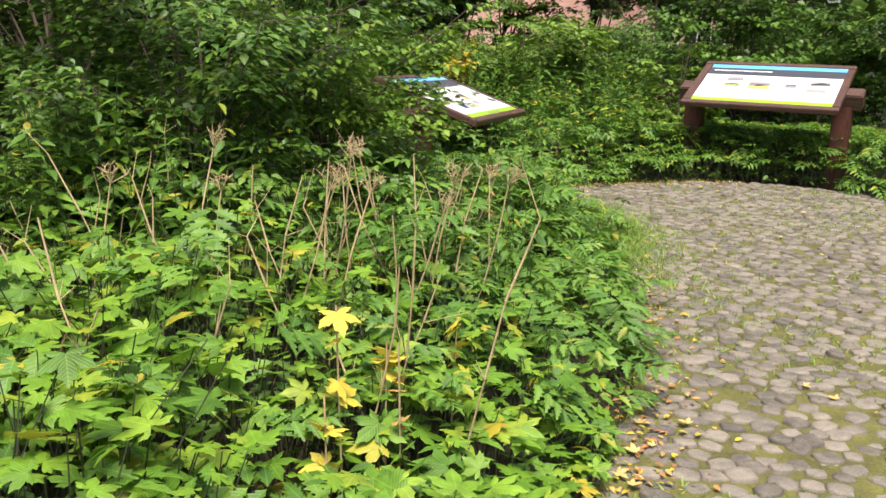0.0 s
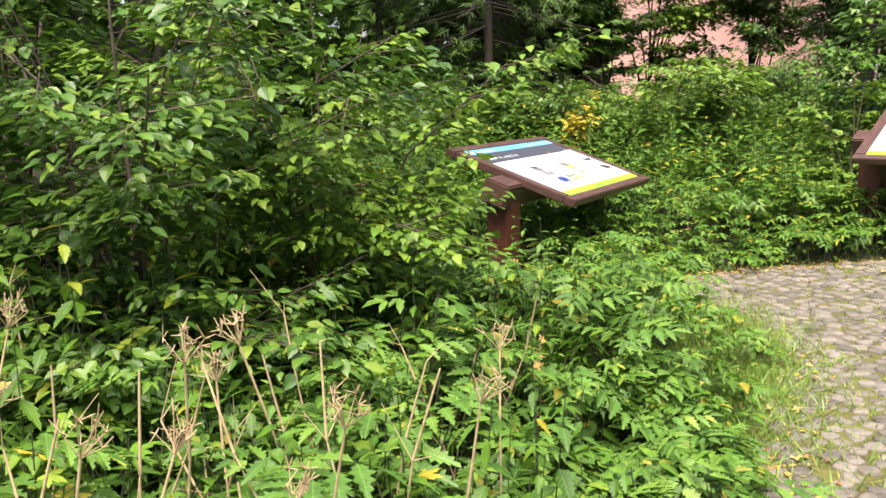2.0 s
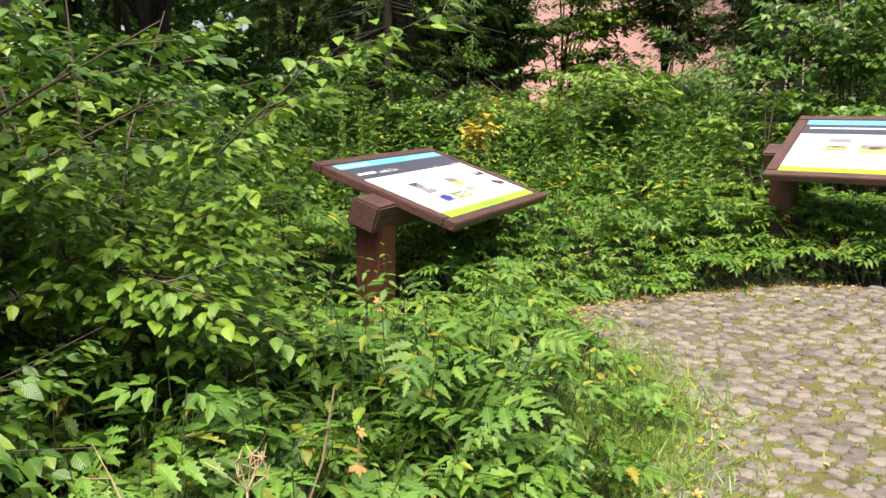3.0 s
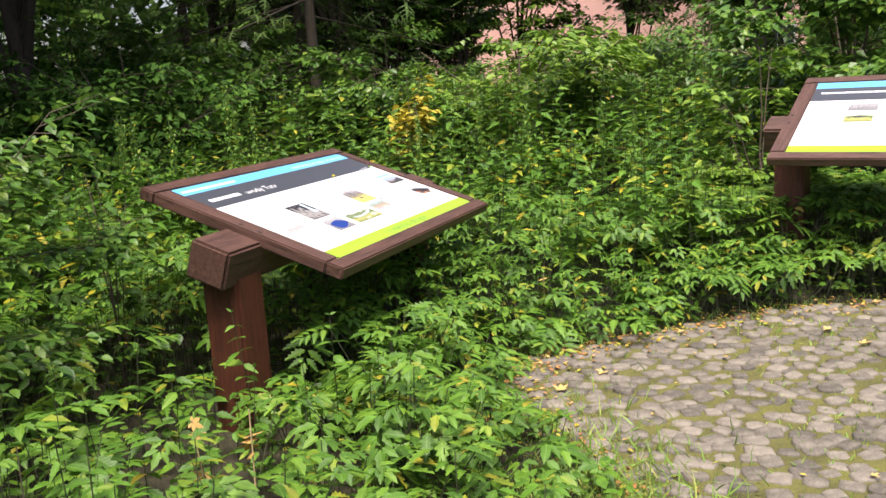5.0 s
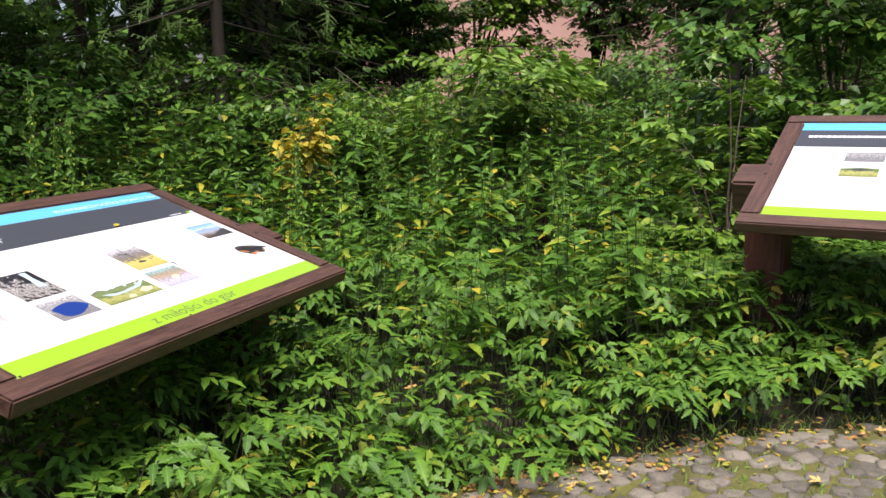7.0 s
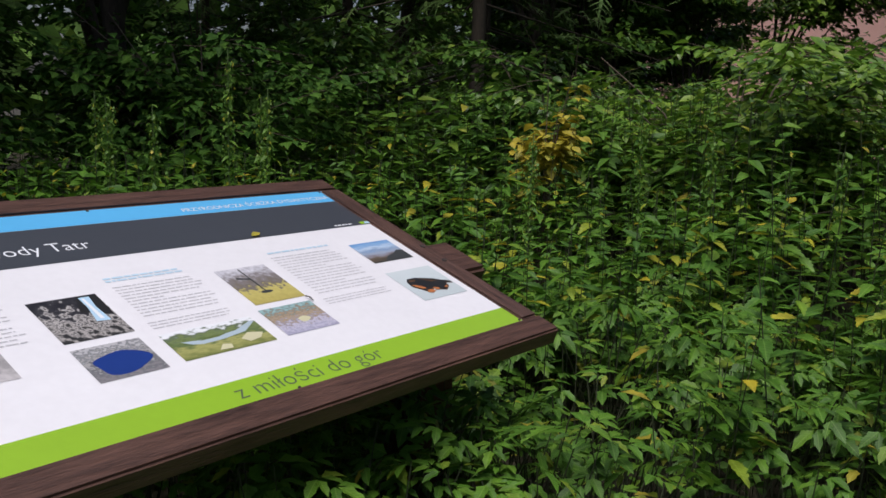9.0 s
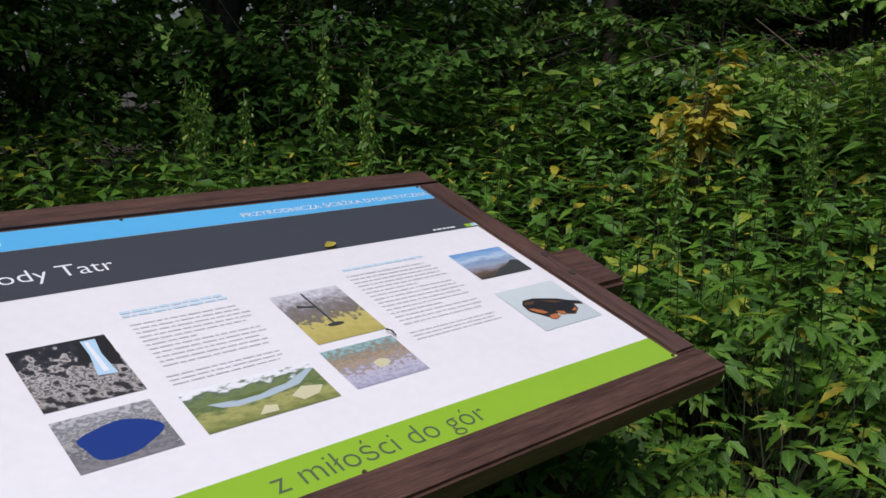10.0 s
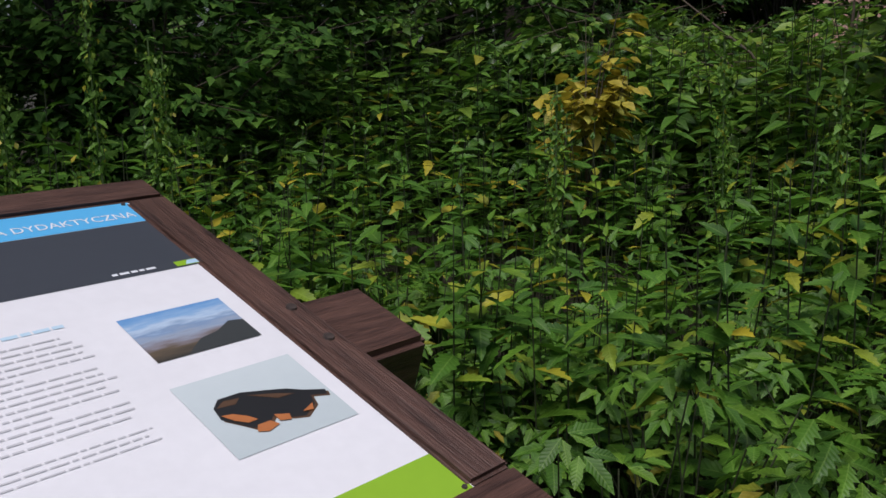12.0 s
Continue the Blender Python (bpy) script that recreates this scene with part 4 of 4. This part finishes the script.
# ---- pink house behind the trees ----
def house():
    base = new("house")
    base.matrix_world = pose(2.0, 31, 0, 0, 0, 6)
    tagged(base, "pink plastered house with white windows, half hidden by trees", "house")
    part("wall", box_bm(-6, 6, 0, 9, 0, 6.2, .02), PLASTER, base)
    bm = bmesh.new()
    a = [bm.verts.new(c) for c in ((-6.6, -.6, 6.1), (6.6, -.6, 6.1), (6.6, 9.6, 6.1), (-6.6, 9.6, 6.1), (-6.6, 4.5, 10), (6.6, 4.5, 10))]
    for q in ((0, 1, 5, 4), (2, 3, 4, 5), (0, 4, 3), (1, 2, 5), (3, 2, 1, 0)):
        bm.faces.new([a[i] for i in q])
    part("roof", bm, ROOF, base)
    for z in (1.0, 3.9):
        for x in (-5.3, 5.2):
            w = part("window", box_bm(x - .5, x + .5, -.04, .03, z, z + 1.4, .01), FRAMEWHITE, base, "white framed window")
            part("pane", box_bm(x - .42, x - .03, -.055, -.035, z + .08, z + 1.32, 0), GLASS, w)
            part("pane", box_bm(x + .03, x + .42, -.055, -.035, z + .08, z + 1.32, 0), GLASS, w)


house()


# ---- small things ----
def dried_umbel(at, height, seed, tilt):
    """A dead hogweed stalk: ribbed stem, rays like the spokes of an umbrella, seed heads."""
    rs = np.random.RandomState(seed)
    base = new("dried_umbel")
    base.matrix_world = pose(*at, tilt, rs.uniform(-8, 8), rs.uniform(0, 360))
    tagged(base, "dry brown hogweed stalk with an empty seed umbel", "dead plant", "dry umbels")
    z = np.linspace(-.03, height, 5)
    line = np.stack([.02 * np.sin(z * 4), .015 * np.cos(z * 5), z], 1)
    v, f = tubes(line[:-1], line[1:], .0042, .003, 6)
    mesh_object("stalk", v, f, STRAW, parent=base)
    n = 11
    az, el = rs.uniform(0, 6.283, n), np.radians(rs.uniform(35, 80, n))
    ends = line[-1] + rs.uniform(.04, .085, (n, 1)) * np.stack([np.cos(az) * np.cos(el), np.sin(az) * np.cos(el), np.sin(el)], 1)
    starts = np.repeat(line[-1:], n, 0)
    P0, P1 = [starts], [ends]
    for _ in range(4):
        P0.append(ends)
        P1.append(ends + rs.normal(0, .013, (n, 3)) + np.array([0, 0, .014]))
    v, f = tubes(np.concatenate(P0), np.concatenate(P1), .0018, .0012, 3)
    tagged(mesh_object("seed_umbel", v, f, STRAW, parent=base), kind="stuff")


for k, (x, y, z, tilt) in enumerate([(-.05, 2.98, 1.06, 14), (.14, 3.05, 1.03, -12), (.36, 3.12, 1.0, 17), (.66, 3.6, 1.02, 12), (.42, 3.8, 1.1, -13), (.26, 3.62, .98, 9), (-.4, 3.3, .95, 9), (-1.3, 2.9, .9, 6), (-.55, 3.45, 1.12, -8), (-.9, 3.1, 1.0, 12), (.05, 3.5, 1.12, 7), (.52, 3.4, 1.05, -10), (-1.5, 3.3, 1.15, 10), (.76, 4.2, .92, -9)]):
    dried_umbel((x, y, GROUND), z - GROUND - .06, 200 + k, tilt)


def dry_stalk(at, height, seed, lean):
    rs = np.random.RandomState(seed)
    z = np.linspace(0, height, 5)
    line = np.stack([lean * z + .03 * np.sin(z * 5 + seed), .03 * np.cos(z * 4 + seed), z], 1)
    pieces = [(*tubes(line[:-1], line[1:], .0044, .0026, 5), 0)]
    for _ in range(3):
        a = line[rs.randint(2, 5)]
        pieces.append((*tubes(a[None], (a + rs.normal(0, .05, 3) + np.array([0, 0, .07]))[None], .002, .001, 3), 0))
    v, f, i = joined(pieces)
    ob = mesh_object("dry_stalk", v, f, STRAW)
    ob.location = at
    tagged(ob, "thin straw-coloured dead stalk among the herbs", "dead plant", "dry stalks")


rs = random.Random(4)
for k in range(72):
    x, y = rs.uniform(-1.9, .8), rs.triangular(1.5, 5.4, 3.6)
    dry_stalk((x, y, GROUND), rs.uniform(.5, 1.0), 300 + k, rs.uniform(-.5, .35))


def turned_herb(at, height, seed, mat, label, size=.11, count=5):
    """A herb whose lobed leaves have turned colour."""
    rs = np.random.RandomState(seed)
    base = new("faded_herb")
    base.location = at
    tagged(base, label, "herb", "faded herbs")
    top = np.array([[rs.normal(0, .03), rs.normal(0, .03), height]])
    v, f = tubes(np.array([[0, 0, -.02]]), top, .004, .003, 5)
    mesh_object("stem", v, f, STRAW, parent=base)
    for k in range(count):
        a = rs.uniform(0, 6.283)
        at_leaf = top * rs.uniform(.55, 1)
        d = np.array([[math.cos(a), math.sin(a), rs.uniform(-.9, .1)]])
        u = rs.normal(0, .4, (1, 3)) + np.array([[0, 0, 1]])
        lv, lf = place(PALMATE, at_leaf, d, u, np.array([size * rs.uniform(.6, 1.15)]))
        mesh_object("leaf", lv, lf, mat, parent=base)


for k, (x, y, z) in enumerate([(.43, 2.16, .72), (.42, 2.0, .5), (.52, 2.4, .55), (.7, 2.9, .5), (-.2, 2.4, .55), (.95, 3.6, .35)]):
    turned_herb((x, y, GROUND), z, 400 + k, YELLOW, "bright yellow faded herb in the green bed", .085)
for k, (x, y, z) in enumerate([(.60, 2.22, .62), (.72, 5.2, .6), (.25, 7.45, .5), (1.33, 10.14, .36), (.35, 7.6, .45), (.8, 5.0, .5)]):
    turned_herb((x, y, GROUND), z, 420 + k, DRY, "withered rust-brown herb beside the paving", .055, 4)


def seeding_nettle(at, height, seed):
    """A tall nettle hung with seed tassels."""
    r = np.random.RandomState(seed)
    base = new("seeding_nettle")
    base.location = at
    tagged(base, "tall nettle hung with pale green seed tassels", "nettle", "seeding nettles")
    lean = r.normal(0, .05, 2)
    tip = np.array([lean[0], lean[1], height])
    v, f = tubes(np.array([[0, 0, -.02]]), tip[None], .006, .003, 6)
    mesh_object("stem", v, f, STEM, parent=base)
    n = 420
    t = r.uniform(.45, .97, n)
    c = tip * t[:, None] + r.normal(0, .016, (n, 3))
    az = r.uniform(0, 6.283, n)
    d = np.stack([np.cos(az) * .5, np.sin(az) * .5, np.full(n, -1.0)], 1)
    v, f = place(OVATE_FAR, c, d, ups(n, 2), r.uniform(.012, .028, n))
    tagged(mesh_object("seed_tassels", v, f, NETTLE, parent=base), kind="stuff")
    m = 34
    t = np.repeat(np.linspace(.25, 1, m // 2), 2)
    az = np.repeat(np.arange(m // 2) * 1.57, 2) + np.tile([0, math.pi], m // 2) + r.normal(0, .2, m)
    d = np.stack([np.cos(az), np.sin(az), r.uniform(-.5, .1, m)], 1)
    v, f = place(LANCE, tip * t[:, None], d, ups(m, .2), (.13 - .09 * t) * r.uniform(.8, 1.2, m))
    tagged(mesh_object("foliage", v, f, NETTLE, parent=base), kind="stuff")


for k, (x, y, h) in enumerate([(-2.14, 11.6, 1.45), (-2.0, 11.6, 1.42), (-1.69, 11.6, 1.39), (-1.2, 11.6, 1.7), (-1.01, 11.65, 1.5), (-1.3, 12.0, 1.45), (-2.2, 11.7, 1.4), (.2, 12.4, 1.3), (1.1, 12.6, 1.35), (1.8, 12.2, 1.3), (.7, 13.0, 1.45), (1.95, 11.6, 1.25)]):
    seeding_nettle((x, y, GROUND), h, 500 + k)


def fallen_leaves():
    """Leaves shed on the paving, each lying at its own angle, a little curled."""
    r = random.Random(8)
    kinds = []
    for k in range(4):
        bm = bmesh.new()
        tv, tf = (PALMATE, OVATE, LANCE, OVATE)[k]
        vs = [bm.verts.new((x * .045, y * .045, abs(y) * .018 + x * x * .004)) for x, y, z in tv]
        for t in tf:
            bm.faces.new([vs[i] for i in t])
        me = bpy.data.meshes.new("fallen_leaf")
        bm.to_mesh(me)
        bm.free()
        me.materials.append(YELLOW if k == 3 else DRY)
        kinds.append(me)
    places = [(1.67, 9.27), (1.45, 9.0), (1.64, 3.17), (1.4, 2.87), (1.31, 2.69), (3.09, 9.68), (1.86, 6.24), (3.0, 9.97)]
    for _ in range(500):
        if len(places) > 150:
            break
        if r.random() < .55:
            k = r.randrange(2, 15)
            t = r.random()
            x, y = EX[k - 1] + t * (EX[k] - EX[k - 1]) + r.gauss(.05, .1), EY[k - 1] + t * (EY[k] - EY[k - 1]) + r.gauss(-.05, .1)
        else:
            x, y = r.uniform(1.2, 4.6), r.uniform(2.5, 10.7)
        if paved(x, y):
            places.append((x, y))
    for i, (x, y) in enumerate(places):
        k = 0 if i < 8 else r.randrange(4)
        ob = new("fallen_leaf", kinds[k])
        s = r.uniform(1.0, 1.4) if i < 8 else r.uniform(.45, 1.0)
        ob.matrix_world = pose(x, y, GROUND + .007, r.uniform(-8, 8), r.uniform(-8, 8), r.uniform(0, 360)) @ Matrix.Scale(s, 4)
        tagged(ob, "faded yellow leaf fallen on the setts" if k == 3 else "curled brown leaf fallen on the setts", "leaf", "fallen leaves")
    # one leaf and a bit of twig on the board
    m = BOARD.matrix_world @ Matrix.Translation((0, 0, .805 - GROUND)) @ pose(0, 0, 0, 19.0)
    ob = new("fallen_leaf", kinds[3])
    ob.matrix_world = m @ pose(1.32, .838, -.003, 0, 0, 10) @ Matrix.Scale(.9, 4)
    tagged(ob, "small yellow-green leaf lying on the printed board", "leaf", "fallen leaves")
    v, f = tubes(np.array([[0, 0, .002], [.012, .004, .003]]), np.array([[.012, .004, .003], [.03, -.004, .002]]), .0025, .0015, 5)
    ob = mesh_object("twig", v, f, BARK)
    ob.matrix_world = m @ pose(1.225, .455, -.003, 0, 0, -70)
    tagged(ob, "tiny dark twig lying on the printed board", "twig")


fallen_leaves()


# ---- setts ----
def sett_mesh(seed):
    """A worn granite sett: uneven outline, rounded shoulders."""
    rs = random.Random(seed)
    n = 10
    ang = [2 * math.pi * (k + rs.uniform(-.22, .22)) / n for k in range(n)]
    rad = [rs.uniform(.9, 1.07) / max(abs(math.cos(a)) ** 6 + abs(math.sin(a)) ** 6, .1) ** (1 / 6) for a in ang]
    sx, sy = .054 * rs.uniform(.84, 1.05), .0465 * rs.uniform(.88, 1.07)
    lean = rs.uniform(-.03, .03)
    v = []
    for scale, z in ((1.0, -.026), (.97, -.004), (.84, .002), (.45, .0035)):
        v += [(math.cos(a) * r * sx * scale, math.sin(a) * r * sy * scale, z + lean * math.cos(a) * scale * sx + (rs.uniform(-.0016, .0016) if scale < .9 else 0)) for a, r in zip(ang, rad)]
    quads = [(i * n + k, i * n + (k + 1) % n, (i + 1) * n + (k + 1) % n, (i + 1) * n + k) for i in range(3) for k in range(n)]
    return np.array(v), np.array(quads), np.array([[3 * n + k for k in range(n)]])


def build_setts():
    kinds = [sett_mesh(100 + k) for k in range(14)]
    meshes = []
    for v, q, cap in kinds:
        ob = mesh_object("sett", v, [q, cap], STONE, smooth=True)
        meshes.append(ob.data)
        bpy.data.objects.remove(ob)
    rs = np.random.RandomState(5)
    rest_v, rest_q, rest_c, count, near = [], [], [], 0, 0
    row, col = .095, .112
    for j in range(int(13.5 / row)):
        y0 = -2.6 + j * row
        for i in range(int(7.6 / col)):
            x = .7 + (i + .5 * (j % 2)) * col + rs.normal(0, .017)
            y = y0 + .12 * math.sin(x * 1.1) + rs.normal(0, .017)
            if not paved(x, y) or (rs.rand() < .02):
                continue
            k, turn, s = rs.randint(14), rs.normal(0, .4) + math.pi * rs.randint(2), rs.uniform(.8, 1.17)
            z = GROUND - .004 + rs.normal(0, .005)
            m = Matrix.Translation((x, y, z)) @ Euler((rs.normal(0, .055), rs.normal(0, .055), turn)).to_matrix().to_4x4() @ Matrix.Scale(s, 4)
            if near < 300 and 7.9 < y and x < 3.3:
                ob = new("sett", meshes[k])
                ob.matrix_world = m
                ob.parent = PAVEMENT
                near += 1
                continue
            v, q, cap = kinds[k]
            mm = np.array(m)
            rest_v.append(v @ mm[:3, :3].T + mm[:3, 3])
            rest_q.append(q + count)
            rest_c.append(cap + count)
            count += len(v)
    ob = mesh_object("paving_setts", np.concatenate(rest_v), [np.concatenate(rest_q), np.concatenate(rest_c)], STONE, parent=PAVEMENT, smooth=True)
    tagged(ob, kind="stuff")


def joint_moss(n):
    """Short moss and grass in the joints."""
    rs = np.random.RandomState(9)
    x, y = rs.uniform(.7, 6.5, n), rs.uniform(-1, 10.8, n)
    w = np.array([noise.noise(Vector((a * .8, b * .8, 1.0))) for a, b in zip(x, y)])
    keep = paved(x, y) & (rs.rand(n) < .5 + 1.1 * w)
    at = np.stack([x[keep], y[keep], np.full(keep.sum(), GROUND - .014)], 1)
    m = len(at)
    blade = leaf_template([(0, .10), (.5, .08), (1, 0)], .1, .3)
    el, az = np.radians(rs.uniform(20, 85, m)), rs.uniform(0, 6.283, m)
    d = np.stack([np.cos(az) * np.cos(el), np.sin(az) * np.cos(el), np.sin(el)], 1)
    v, f = place(blade, at, d, ups(m, 1.5), rs.uniform(.018, .045, m))
    tagged(mesh_object("joint_moss", v, f, GRASS), "short moss and grass between the setts", "moss", kind="stuff")


def leaf_litter(n):
    """Small faded leaves and bits of stalk strewn along the paving's edge."""
    r = np.random.RandomState(12)
    k = r.randint(1, 15, n)
    t = r.uniform(0, 1, n)
    x, y = EX[k - 1] + t * (EX[k] - EX[k - 1]), EY[k - 1] + t * (EY[k] - EY[k - 1])
    x, y = x + r.normal(.05, .13, n), y + r.normal(-.05, .13, n)
    at = np.stack([x, y, np.full(n, GROUND + .006)], 1)
    az = r.uniform(0, 6.283, n)
    d = np.stack([np.cos(az), np.sin(az), r.uniform(-.1, .25, n)], 1)
    own = np.random.RandomState(13)
    for name, mat, share, shape, label in (("dry_litter", DRY, r.rand(n) < .45, OVATE_MID, "small withered brown leaves strewn along the paving's edge"), ("yellow_litter", YELLOW, r.rand(n) < .25, OVATE_MID, "small yellowed leaves strewn along the paving's edge")):
        m = int(share.sum())
        u = own.normal(0, .3, (m, 3))
        u[:, 2] = 1
        v, f = place(shape, at[share], d[share], unit(u), own.uniform(.015, .042, m))
        tagged(mesh_object(name, v, f, mat, leaf=(shape, len(v))), label, "leaf litter", kind="stuff")


leaf_litter(3400)
joint_moss(52000)
build_setts()
